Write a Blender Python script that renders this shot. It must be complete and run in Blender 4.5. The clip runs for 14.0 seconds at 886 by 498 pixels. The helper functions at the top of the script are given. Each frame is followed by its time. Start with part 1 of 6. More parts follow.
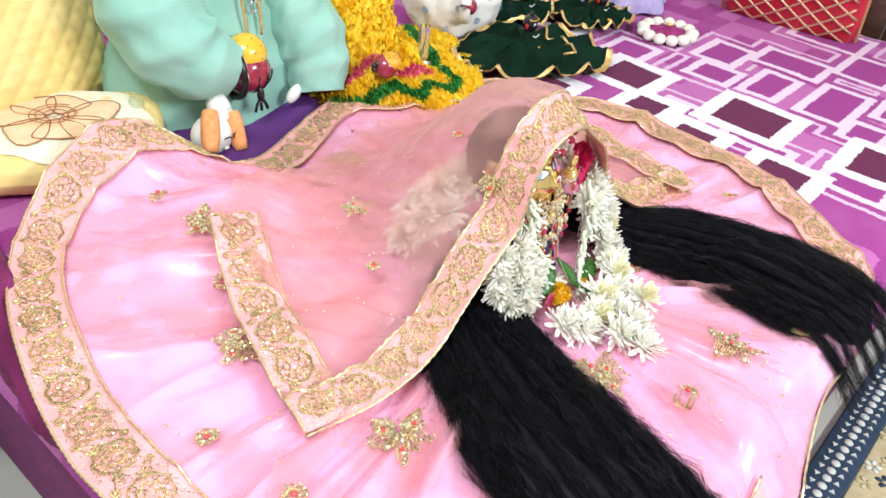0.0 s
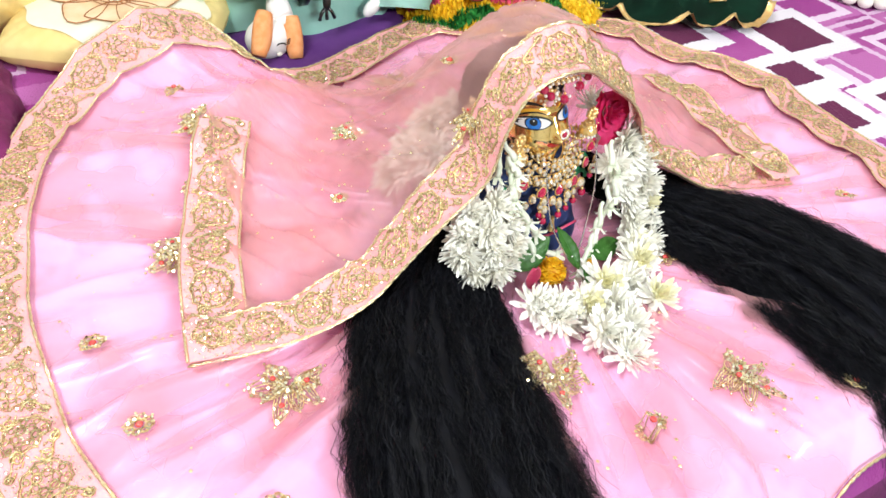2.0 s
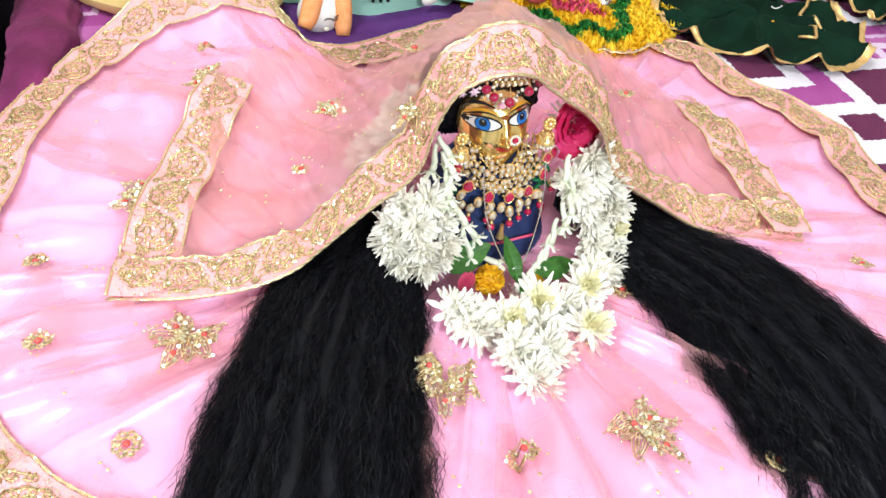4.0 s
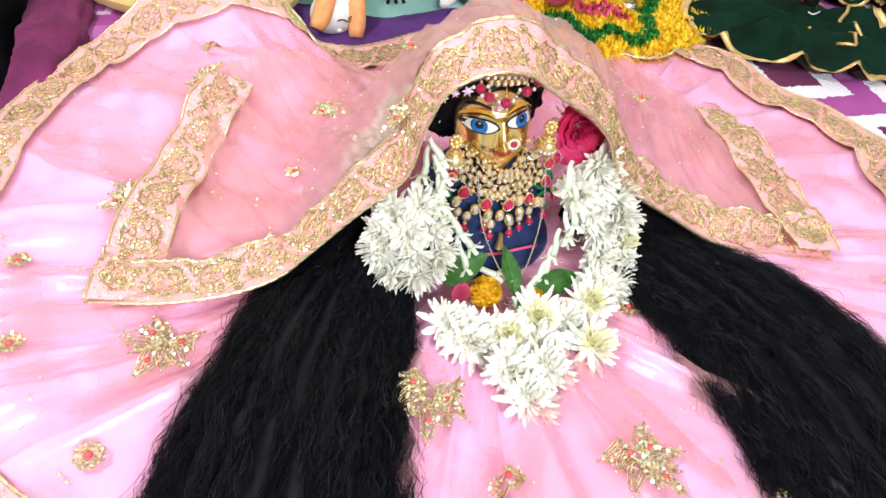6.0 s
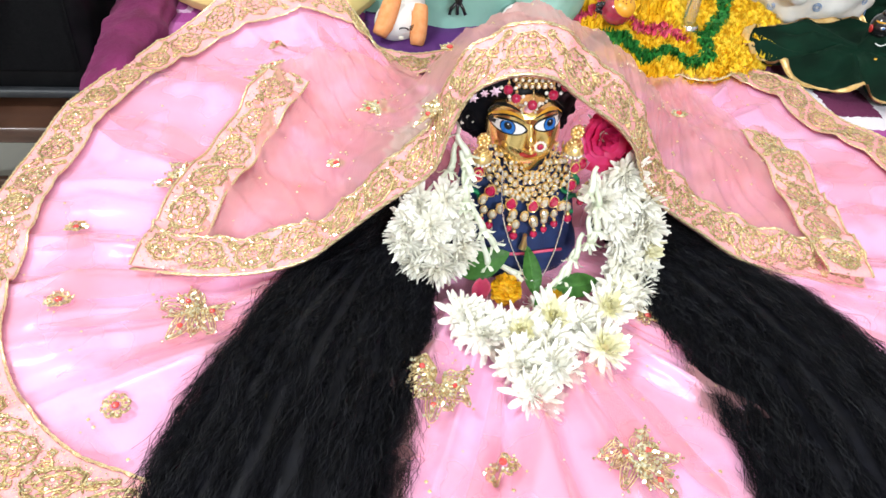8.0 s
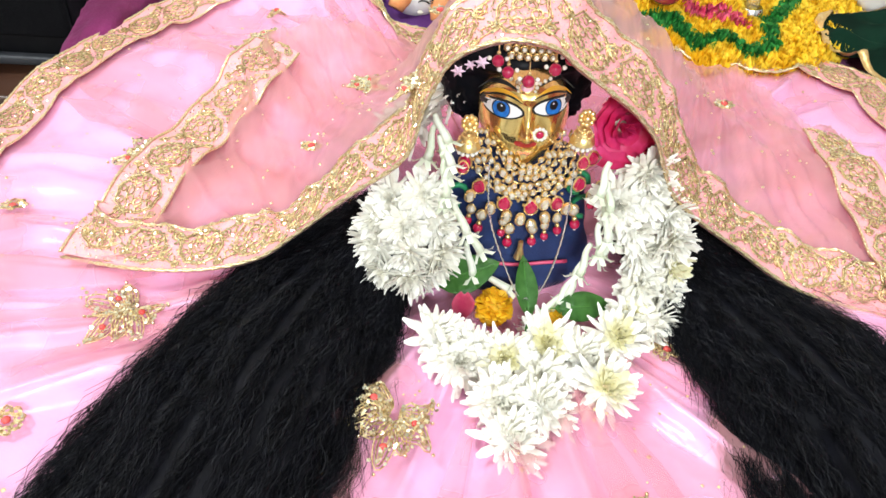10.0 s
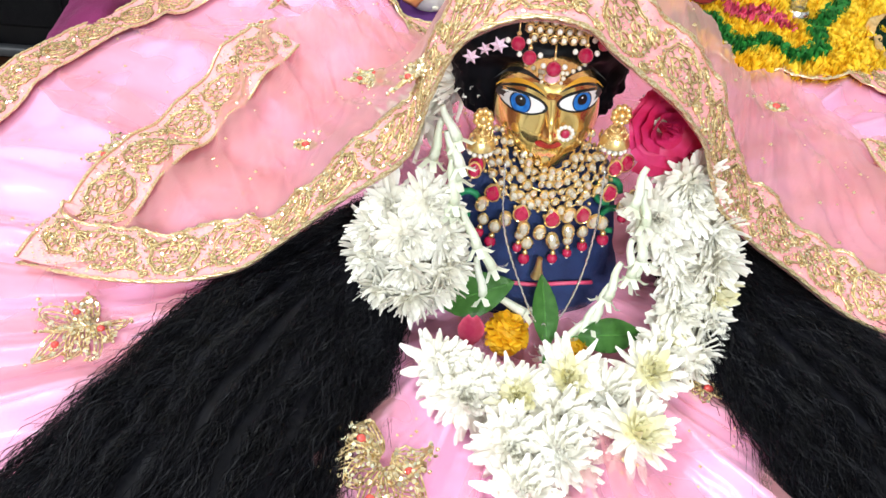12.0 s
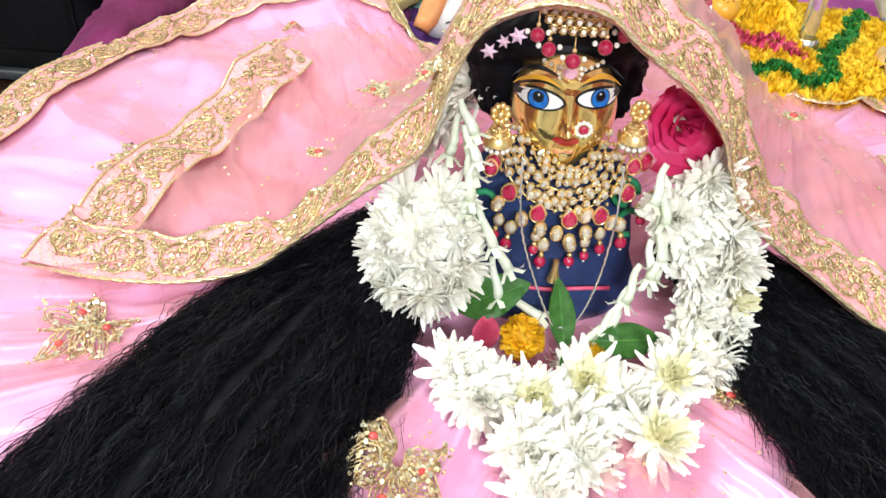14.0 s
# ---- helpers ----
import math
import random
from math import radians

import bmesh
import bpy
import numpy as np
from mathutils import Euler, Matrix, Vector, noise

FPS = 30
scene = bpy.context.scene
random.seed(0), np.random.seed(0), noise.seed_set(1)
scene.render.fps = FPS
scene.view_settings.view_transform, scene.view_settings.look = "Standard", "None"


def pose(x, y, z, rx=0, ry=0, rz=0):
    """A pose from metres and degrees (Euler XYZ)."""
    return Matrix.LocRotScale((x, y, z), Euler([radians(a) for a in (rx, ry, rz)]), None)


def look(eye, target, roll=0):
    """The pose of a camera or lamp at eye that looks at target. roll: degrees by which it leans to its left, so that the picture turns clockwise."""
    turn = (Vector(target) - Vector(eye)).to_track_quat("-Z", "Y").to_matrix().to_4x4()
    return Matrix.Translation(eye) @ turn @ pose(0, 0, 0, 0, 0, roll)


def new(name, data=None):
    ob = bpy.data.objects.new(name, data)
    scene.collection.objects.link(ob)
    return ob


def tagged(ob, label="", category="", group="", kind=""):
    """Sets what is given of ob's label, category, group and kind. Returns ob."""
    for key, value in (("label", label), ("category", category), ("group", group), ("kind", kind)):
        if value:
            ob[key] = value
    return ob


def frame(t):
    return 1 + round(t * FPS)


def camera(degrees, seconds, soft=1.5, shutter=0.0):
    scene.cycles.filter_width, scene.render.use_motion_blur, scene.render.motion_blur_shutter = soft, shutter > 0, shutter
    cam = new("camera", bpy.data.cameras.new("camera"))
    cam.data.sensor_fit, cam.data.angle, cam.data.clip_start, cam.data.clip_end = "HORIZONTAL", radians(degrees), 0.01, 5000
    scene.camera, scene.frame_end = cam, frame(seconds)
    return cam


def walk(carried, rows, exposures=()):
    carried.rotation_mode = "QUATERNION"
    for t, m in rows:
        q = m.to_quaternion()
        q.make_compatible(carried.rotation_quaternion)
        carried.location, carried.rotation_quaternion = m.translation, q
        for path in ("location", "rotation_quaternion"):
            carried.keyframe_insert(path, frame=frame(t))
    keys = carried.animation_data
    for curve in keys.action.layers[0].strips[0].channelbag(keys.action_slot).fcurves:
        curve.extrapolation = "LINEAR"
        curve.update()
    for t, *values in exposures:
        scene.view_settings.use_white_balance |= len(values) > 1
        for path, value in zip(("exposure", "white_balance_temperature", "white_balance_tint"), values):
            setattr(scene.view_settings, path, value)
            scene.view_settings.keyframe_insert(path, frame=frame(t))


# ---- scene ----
# camera and its way; the bed's top is z = 0
cam = camera(57.7, 14.0)
METRES = 1.1
BASE = pose(-0.7917, -0.4423, 0.71005, -36.15, -5.28, -48.33)
ROWS = [
    (0.0, 0.0, 0.0, 0.0, 0.0, 0.0, -0.0),
    (0.5, 0.0232, 0.0732, 0.0253, 0.61, -1.09, -1.94),
    (1.0, 0.1058, 0.1101, 0.0155, 5.69, -2.51, -5.94),
    (1.5, 0.2114, 0.1196, 0.0088, 14.41, -4.31, -8.97),
    (2.0, 0.248, 0.1666, 0.0196, 16.03, -5.05, -9.81),
    (2.5, 0.2742, 0.2108, 0.0417, 16.83, -6.11, -11.93),
    (3.0, 0.3645, 0.2287, 0.0457, 23.31, -7.89, -16.97),
    (3.5, 0.4203, 0.2361, 0.0521, 26.9, -8.1, -18.76),
    (6.0, 0.4533, 0.3163, 0.0681, 31.58, -8.16, -20.11),
    (6.5, 0.4714, 0.3196, 0.07, 33.8, -8.42, -21.51),
    (7.0, 0.4937, 0.3203, 0.0681, 35.18, -7.99, -22.45),
    (7.5, 0.5087, 0.3214, 0.0694, 36.48, -8.32, -22.28),
    (8.0, 0.5136, 0.3217, 0.0652, 37.98, -8.92, -23.59),
    (10.5, 0.4666, 0.4988, 0.0782, 44.02, -11.75, -26.27),
    (11.0, 0.4503, 0.5173, 0.0706, 44.29, -11.21, -26.92),
    (11.5, 0.4388, 0.5337, 0.0711, 44.64, -11.05, -26.95),
    (12.0, 0.435, 0.5373, 0.069, 44.92, -11.08, -27.03),
    (12.5, 0.4287, 0.5546, 0.0538, 45.03, -8.27, -27.21),
    (13.0, 0.426, 0.56, 0.0453, 45.19, -7.28, -27.23),
    (13.5, 0.4299, 0.5529, 0.0392, 45.26, -7.36, -27.32),
    (14.0, 0.4387, 0.5472, 0.0335, 45.27, -7.48, -27.56),
]
walk(cam, [(t, BASE @ pose(METRES * x, METRES * y, METRES * z, 90 + pitch, roll, yaw)) for t, x, y, z, yaw, pitch, roll in ROWS],
     [(0.0, 0.0), (14.0, 0.0)])

# ---------------------------------------------------------------- light
FLOOR = -0.38
world = bpy.data.worlds.new("room_air")
world.use_nodes = True
world.node_tree.nodes["Background"].inputs[0].default_value = (0.9, 0.95, 1.0, 1)
world.node_tree.nodes["Background"].inputs[1].default_value = 0.15
scene.world = world


def area_lamp(name, at, target, sx, sy, power, col):
    d = bpy.data.lights.new(name, "AREA")
    d.shape, d.size, d.size_y, d.energy, d.color = "RECTANGLE", sx, sy, power, col
    ob = new(name, d)
    ob.matrix_world = look(at, target)
    return ob


area_lamp("tube_light_glow", (0.3, -2.6, 1.75), (0.0, 0.0, 0.1), 1.2, 0.12, 93, (0.90, 0.96, 1.0))
# added fill from overhead, no fixture seen; keeps the bed's top bright
area_lamp("overhead_fill", (-1.3, -0.3, 2.28), (-0.1, 0.2, 0), 0.6, 0.6, 49, (0.90, 0.96, 1.0))

# ---------------------------------------------------------------- materials


def mat(name, col, rough=0.6, metal=0.0, **kw):
    """Principled material. kw: var (second colour), scale, bump, bscale, sheen, coat, trans, alpha, stretch."""
    m = bpy.data.materials.new(name)
    m.use_nodes = True
    nt = m.node_tree
    b = nt.nodes["Principled BSDF"]
    b.inputs["Base Color"].default_value = (*col, 1)
    b.inputs["Roughness"].default_value = rough
    b.inputs["Metallic"].default_value = metal
    tc = nt.nodes.new("ShaderNodeTexCoord")
    mp = nt.nodes.new("ShaderNodeMapping")
    mp.inputs["Scale"].default_value = kw.get("stretch", (1, 1, 1))
    nt.links.new(tc.outputs["Object"], mp.inputs["Vector"])
    if "var" in kw:
        n = nt.nodes.new("ShaderNodeTexNoise")
        n.inputs["Scale"].default_value = kw.get("scale", 20)
        n.inputs["Detail"].default_value = 5
        nt.links.new(mp.outputs[0], n.inputs["Vector"])
        r = nt.nodes.new("ShaderNodeMapRange")
        r.inputs[1].default_value, r.inputs[2].default_value = 0.35, 0.65
        nt.links.new(n.outputs[0], r.inputs[0])
        x = nt.nodes.new("ShaderNodeMix")
        x.data_type = "RGBA"
        x.inputs[6].default_value = (*col, 1)
        x.inputs[7].default_value = (*kw["var"], 1)
        nt.links.new(r.outputs[0], x.inputs[0])
        last = x.outputs[2]
        if "spread" in kw:
            oi = nt.nodes.new("ShaderNodeNewGeometry")
            h = nt.nodes.new("ShaderNodeHueSaturation")
            rr = nt.nodes.new("ShaderNodeMapRange")
            rr.inputs[3].default_value, rr.inputs[4].default_value = 1 - kw["spread"], 1 + kw["spread"]
            nt.links.new(oi.outputs["Random Per Island"], rr.inputs[0])
            nt.links.new(rr.outputs[0], h.inputs["Value"])
            nt.links.new(last, h.inputs["Color"])
            last = h.outputs[0]
        nt.links.new(last, b.inputs["Base Color"])
    if kw.get("bump"):
        n2 = nt.nodes.new("ShaderNodeTexNoise")
        n2.inputs["Scale"].default_value = kw.get("bscale", 200)
        n2.inputs["Detail"].default_value = 4
        nt.links.new(mp.outputs[0], n2.inputs["Vector"])
        bp = nt.nodes.new("ShaderNodeBump")
        bp.inputs["Strength"].default_value = kw["bump"]
        bp.inputs["Distance"].default_value = kw.get("bdist", 0.002)
        nt.links.new(n2.outputs[0], bp.inputs["Height"])
        nt.links.new(bp.outputs[0], b.inputs["Normal"])
    if "sheen" in kw:
        b.inputs["Sheen Weight"].default_value = kw["sheen"]
        b.inputs["Sheen Roughness"].default_value = 0.4
        b.inputs["Sheen Tint"].default_value = (*kw.get("tint", col), 1)
    if "coat" in kw:
        b.inputs["Coat Weight"].default_value = kw["coat"]
    if "alpha" in kw:
        b.inputs["Alpha"].default_value = kw["alpha"]
    if "sss" in kw:
        b.inputs["Subsurface Weight"].default_value = kw["sss"]
        b.inputs["Subsurface Radius"].default_value = (0.01, 0.01, 0.008)
    return m


def scatter(m, share_):
    """Lets light through a thin leaf or cloth: part of it leaves on the far side."""
    nt = m.node_tree
    b, out = nt.nodes["Principled BSDF"], nt.nodes["Material Output"]
    t = nt.nodes.new("ShaderNodeBsdfTranslucent")
    src = b.inputs["Base Color"]
    if src.is_linked:
        nt.links.new(src.links[0].from_socket, t.inputs["Color"])
    else:
        t.inputs["Color"].default_value = src.default_value
    x = nt.nodes.new("ShaderNodeMixShader")
    x.inputs[0].default_value = share_
    nt.links.new(b.outputs[0], x.inputs[1])
    nt.links.new(t.outputs[0], x.inputs[2])
    last = x.outputs[0]
    if b.inputs["Alpha"].is_linked:
        a = b.inputs["Alpha"].links[0]
        sock = a.from_socket
        nt.links.remove(a)
        tr = nt.nodes.new("ShaderNodeBsdfTransparent")
        y = nt.nodes.new("ShaderNodeMixShader")
        nt.links.new(sock, y.inputs[0])
        nt.links.new(tr.outputs[0], y.inputs[1])
        nt.links.new(last, y.inputs[2])
        last = y.outputs[0]
    nt.links.new(last, out.inputs["Surface"])


def sheer(name, col, opacity, opacity2, scale=10.0, weave=1800.0):
    """Net cloth: threads that scatter light with holes between them."""
    m = bpy.data.materials.new(name)
    m.use_nodes = True
    nt = m.node_tree
    b = nt.nodes["Principled BSDF"]
    b.inputs["Base Color"].default_value = (*col, 1)
    b.inputs["Roughness"].default_value = 0.55
    b.inputs["Sheen Weight"].default_value = 0.3
    tc = nt.nodes.new("ShaderNodeTexCoord")
    n = nt.nodes.new("ShaderNodeTexNoise")
    n.inputs["Scale"].default_value = scale
    n.inputs["Detail"].default_value = 2
    nt.links.new(tc.outputs["Object"], n.inputs["Vector"])
    r = nt.nodes.new("ShaderNodeMapRange")
    r.inputs[1].default_value, r.inputs[2].default_value = 0.42, 0.56
    r.inputs[3].default_value, r.inputs[4].default_value = opacity, opacity2
    nt.links.new(n.outputs[0], r.inputs[0])
    nt.links.new(r.outputs[0], b.inputs["Alpha"])
    return m


M_satin = mat("pink_satin", (0.90, 0.44, 0.69), 0.24, var=(0.92, 0.52, 0.78), scale=7, bump=0.15, bscale=60, bdist=0.004, sheen=0.5, tint=(1.0, 0.75, 1.0))
M_net = sheer("salmon_net", (0.92, 0.45, 0.47), 0.12, 0.40, 13)
M_pleat = sheer("pleated_net", (0.92, 0.44, 0.47), 0.18, 0.42, 22)
M_veil = sheer("veil_net", (0.93, 0.52, 0.49), 0.40, 0.58, 11)
M_hemnet = mat("border_net", (0.90, 0.37, 0.43), 0.55, var=(0.86, 0.45, 0.42), scale=420, bump=0.6, bscale=900, bdist=0.001)
M_zari = mat("gold_zari", (0.50, 0.33, 0.11), 0.34, 0.6, var=(0.93, 0.76, 0.44), scale=420, spread=0.28, bump=0.6, bscale=1500, bdist=0.0006)
M_sequin = mat("pale_gold_sequin", (0.80, 0.62, 0.30), 0.16, 0.9, var=(0.97, 0.90, 0.70), scale=300, spread=0.3)
M_cord = mat("gold_cord", (0.66, 0.46, 0.18), 0.3, 0.8, var=(0.96, 0.86, 0.60), scale=700)
M_gold = mat("jewel_gold", (0.92, 0.64, 0.24), 0.30, 0.9, var=(0.96, 0.75, 0.38), scale=300)
M_brass = mat("polished_brass", (0.93, 0.70, 0.30), 0.13, 0.92, var=(0.86, 0.58, 0.20), scale=45, bump=0.1, bscale=60)
M_ruby = mat("ruby_glass", (0.40, 0.006, 0.05), 0.12, 0, var=(0.52, 0.015, 0.08), scale=120, coat=0.8)
M_coral = mat("coral_red_stone", (0.62, 0.05, 0.05), 0.2, var=(0.72, 0.10, 0.08), scale=200, coat=0.6)
M_stone = mat("clear_stone", (0.86, 0.70, 0.46), 0.10, 0.2, var=(0.97, 0.94, 0.86), scale=330, spread=0.3, coat=1.0)
M_pearl = mat("pearl", (0.88, 0.84, 0.76), 0.25, 0, coat=0.6)
M_hair = mat("black_hair", (0.0028, 0.0028, 0.0040), 0.48, 0, var=(0.0055, 0.0056, 0.0085), scale=60)
M_hair.node_tree.nodes["Principled BSDF"].inputs["Specular IOR Level"].default_value = 0.15
M_black = mat("black_paint", (0.01, 0.01, 0.01), 0.3)
M_white = mat("white_enamel", (0.85, 0.85, 0.83), 0.25, coat=0.5)
M_iris = mat("blue_enamel", (0.01, 0.10, 0.42), 0.3, var=(0.02, 0.20, 0.60), scale=300)
M_ochre = mat("ochre_enamel", (0.72, 0.36, 0.03), 0.35)
M_lip = mat("red_enamel", (0.45, 0.02, 0.02), 0.3, coat=0.4)
M_blouse = mat("navy_cloth", (0.01, 0.025, 0.10), 0.7, var=(0.015, 0.04, 0.15), scale=60, bump=0.4, bscale=500, sheen=0.2)
M_emerald = mat("green_thread", (0.01, 0.20, 0.08), 0.6, var=(0.02, 0.30, 0.12), scale=200)
M_petal = mat("white_petal", (0.97, 0.96, 0.90), 0.55, var=(0.97, 0.94, 0.83), scale=40, spread=0.04)
M_petal2 = mat("cream_petal", (0.91, 0.87, 0.55), 0.55, var=(0.92, 0.89, 0.70), scale=60, spread=0.06)
M_mari = mat("marigold_petal", (0.82, 0.42, 0.005), 0.6, var=(0.85, 0.55, 0.02), scale=150, spread=0.15)
M_rose = mat("rose_petal", (0.60, 0.01, 0.08), 0.5, var=(0.72, 0.04, 0.20), scale=50, sheen=0.3)
M_pinkp = mat("pink_petal", (0.70, 0.06, 0.16), 0.5, var=(0.80, 0.15, 0.25), scale=80)
M_leaf = mat("leaf_green", (0.05, 0.18, 0.025), 0.38, var=(0.08, 0.25, 0.04), scale=120)
M_tube = mat("tuberose_white", (0.91, 0.92, 0.83), 0.5, var=(0.80, 0.86, 0.66), scale=60)
M_silver = mat("silver_chain", (0.8, 0.8, 0.8), 0.25, 1.0)
M_yellow = mat("quilt_yellow", (0.80, 0.58, 0.20), 0.6, var=(0.84, 0.64, 0.27), scale=9, bump=0.3, bscale=700, sheen=0.2)
M_cream = mat("cushion_cream", (0.84, 0.80, 0.66), 0.75, var=(0.80, 0.75, 0.58), scale=20, bump=0.3, bscale=600)
M_peach = mat("rose_applique", (0.80, 0.52, 0.30), 0.7, var=(0.84, 0.62, 0.42), scale=40, bump=0.3, bscale=900)
M_brown = mat("brown_stitch", (0.36, 0.14, 0.05), 0.7)
M_pgreen = mat("pale_green_stitch", (0.55, 0.62, 0.38), 0.7)
M_teal = mat("mint_plush", (0.24, 0.47, 0.39), 0.85, var=(0.30, 0.53, 0.45), scale=14, bump=0.35, bscale=16, bdist=0.012, sheen=0.3, tint=(0.7, 0.95, 0.88))
M_orange = mat("orange_plush", (0.80, 0.30, 0.10), 0.9, var=(0.84, 0.38, 0.16), scale=90, bump=0.6, bscale=600)
M_plushw = mat("white_plush", (0.82, 0.80, 0.76), 0.9, var=(0.76, 0.75, 0.72), scale=60, bump=0.5, bscale=600)
M_ytuft = mat("yellow_tuft", (0.98, 0.66, 0.012), 0.7, var=(1.0, 0.76, 0.06), scale=30, spread=0.10)
M_gtuft = mat("green_tuft", (0.01, 0.16, 0.02), 0.7, var=(0.02, 0.24, 0.03), scale=60, spread=0.2)
M_velvet = mat("green_velvet", (0.001, 0.010, 0.005), 0.85, var=(0.002, 0.022, 0.011), scale=20, sheen=0.06, tint=(0.05, 0.4, 0.2), bump=0.3, bscale=400)
M_velvet.node_tree.nodes["Principled BSDF"].inputs["Specular IOR Level"].default_value = 0.15
M_goldband = mat("gold_ribbon", (0.75, 0.46, 0.16), 0.35, 0.7, var=(0.85, 0.6, 0.28), scale=120, bump=0.4, bscale=300)
M_dark = mat("dark_metal", (0.015, 0.014, 0.016), 0.25, 0.3, coat=0.5)
M_red = mat("red_velvet", (0.52, 0.01, 0.03), 0.75, var=(0.60, 0.02, 0.05), scale=25, sheen=0.3, tint=(1, 0.4, 0.4), bump=0.3, bscale=500)
M_purple = mat("purple_plush", (0.11, 0.007, 0.06), 0.9, var=(0.17, 0.016, 0.11), scale=16, bump=0.7, bscale=250, bdist=0.004, sheen=0.15, tint=(0.8, 0.3, 0.7))
M_violet = mat("violet_cloth", (0.20, 0.05, 0.32), 0.8, var=(0.25, 0.08, 0.38), scale=20, bump=0.3, bscale=500)
M_lilac = mat("lilac_wool", (0.42, 0.34, 0.62), 0.95, var=(0.50, 0.42, 0.70), scale=80, bump=0.9, bscale=300, bdist=0.004)
M_wool = mat("white_wool", (0.84, 0.80, 0.72), 0.95, var=(0.78, 0.74, 0.66), scale=80, bump=0.8, bscale=400)
M_plastic = mat("black_plastic", (0.005, 0.005, 0.006), 0.35, var=(0.009, 0.009, 0.010), scale=40, bump=0.1, bscale=700)
M_plastic.node_tree.nodes["Principled BSDF"].inputs["Specular IOR Level"].default_value = 0.15
M_mesh = mat("speaker_cloth", (0.004, 0.004, 0.005), 0.9, var=(0.007, 0.007, 0.008), scale=200, bump=0.8, bscale=900)
M_mesh.node_tree.nodes["Principled BSDF"].inputs["Specular IOR Level"].default_value = 0.1
M_wood = mat("dark_wood", (0.045, 0.018, 0.01), 0.4, var=(0.08, 0.035, 0.02), scale=12, stretch=(1, 1, 8), coat=0.3, bump=0.2, bscale=60)
M_floor = mat("floor_tile", (0.52, 0.51, 0.46), 0.3, var=(0.46, 0.45, 0.41), scale=5, bump=0.05, bscale=80)
M_wall = mat("wall_paint", (0.80, 0.78, 0.72), 0.85, var=(0.77, 0.75, 0.69), scale=3, bump=0.1, bscale=120)
M_ceil = mat("ceiling_paint", (0.8, 0.8, 0.78), 0.9, var=(0.77, 0.77, 0.75), scale=3)
M_matblue = mat("mat_blue", (0.01, 0.06, 0.17), 0.85, var=(0.015, 0.09, 0.24), scale=30, bump=0.6, bscale=300, stretch=(1, 6, 1))
M_matnavy = mat("mat_navy", (0.015, 0.03, 0.06), 0.85, var=(0.02, 0.045, 0.09), scale=90, bump=0.6, bscale=500)
M_matwhite = mat("mat_white", (0.60, 0.60, 0.56), 0.9, bump=0.5, bscale=500)
M_matbeige = mat("mat_beige", (0.46, 0.36, 0.20), 0.9, var=(0.54, 0.45, 0.28), scale=60, bump=0.6, bscale=400)
for m_, k_ in ((M_veil, 0.5), (M_net, 0.4), (M_pleat, 0.4), (M_petal, 0.22), (M_petal2, 0.22), (M_ytuft, 0.25), (M_mari, 0.25), (M_rose, 0.25), (M_tube, 0.25)):
    scatter(m_, k_)
M_bluep = mat("blue_print", (0.20, 0.35, 0.62), 0.8)

# ---------------------------------------------------------------- mesh helpers


def thing(name, label, category, group="", at=(0, 0, 0), kind=""):
    ob = new(name)
    ob.location = at
    ob.empty_display_size = 0.02
    return tagged(ob, label, category, group, kind)


def finish(name, bm, mats, smooth=True):
    me = bpy.data.meshes.new(name)
    bmesh.ops.recalc_face_normals(bm, faces=bm.faces) if len(bm.faces) < 60000 else None
    bm.to_mesh(me)
    bm.free()
    for m in (mats if isinstance(mats, (list, tuple)) else [mats]):
        me.materials.append(m)
    for p in me.polygons:
        p.use_smooth = smooth
    return me


def part(name, bm, material, parent, label="", smooth=True, kind=""):
    ob = new(name, finish(name, bm, material, smooth))
    if parent:
        ob.parent = parent
        ob.matrix_parent_inverse = Matrix.Translation(parent.location).inverted()
    return tagged(ob, label, "", "", kind)


def share(name, me, m, parent, label=""):
    """A part that shares a mesh, at the world pose m."""
    ob = new(name, me)
    ob.parent = parent
    ob.matrix_parent_inverse = Matrix.Translation(parent.location).inverted()
    ob.matrix_basis = m
    return tagged(ob, label)


def solo(name, bm, material, label, category, group="", kind="", smooth=True):
    ob = new(name, finish(name, bm, material, smooth))
    return tagged(ob, label, category, group, kind)


def V(*a):
    return Vector(a)


def sheet(bm, fn, nu, nv, closed=False, mi=0):
    """A grid of faces through fn(u, v), u and v in 0..1."""
    rows = []
    for i in range(nu if closed else nu + 1):
        rows.append([bm.verts.new(fn(i / nu, j / nv)) for j in range(nv + 1)])
    n = len(rows)
    for i in range(n if closed else n - 1):
        a, b = rows[i], rows[(i + 1) % n]
        for j in range(nv):
            f = bm.faces.new((a[j], b[j], b[j + 1], a[j + 1]))
            f.material_index = mi
    return rows


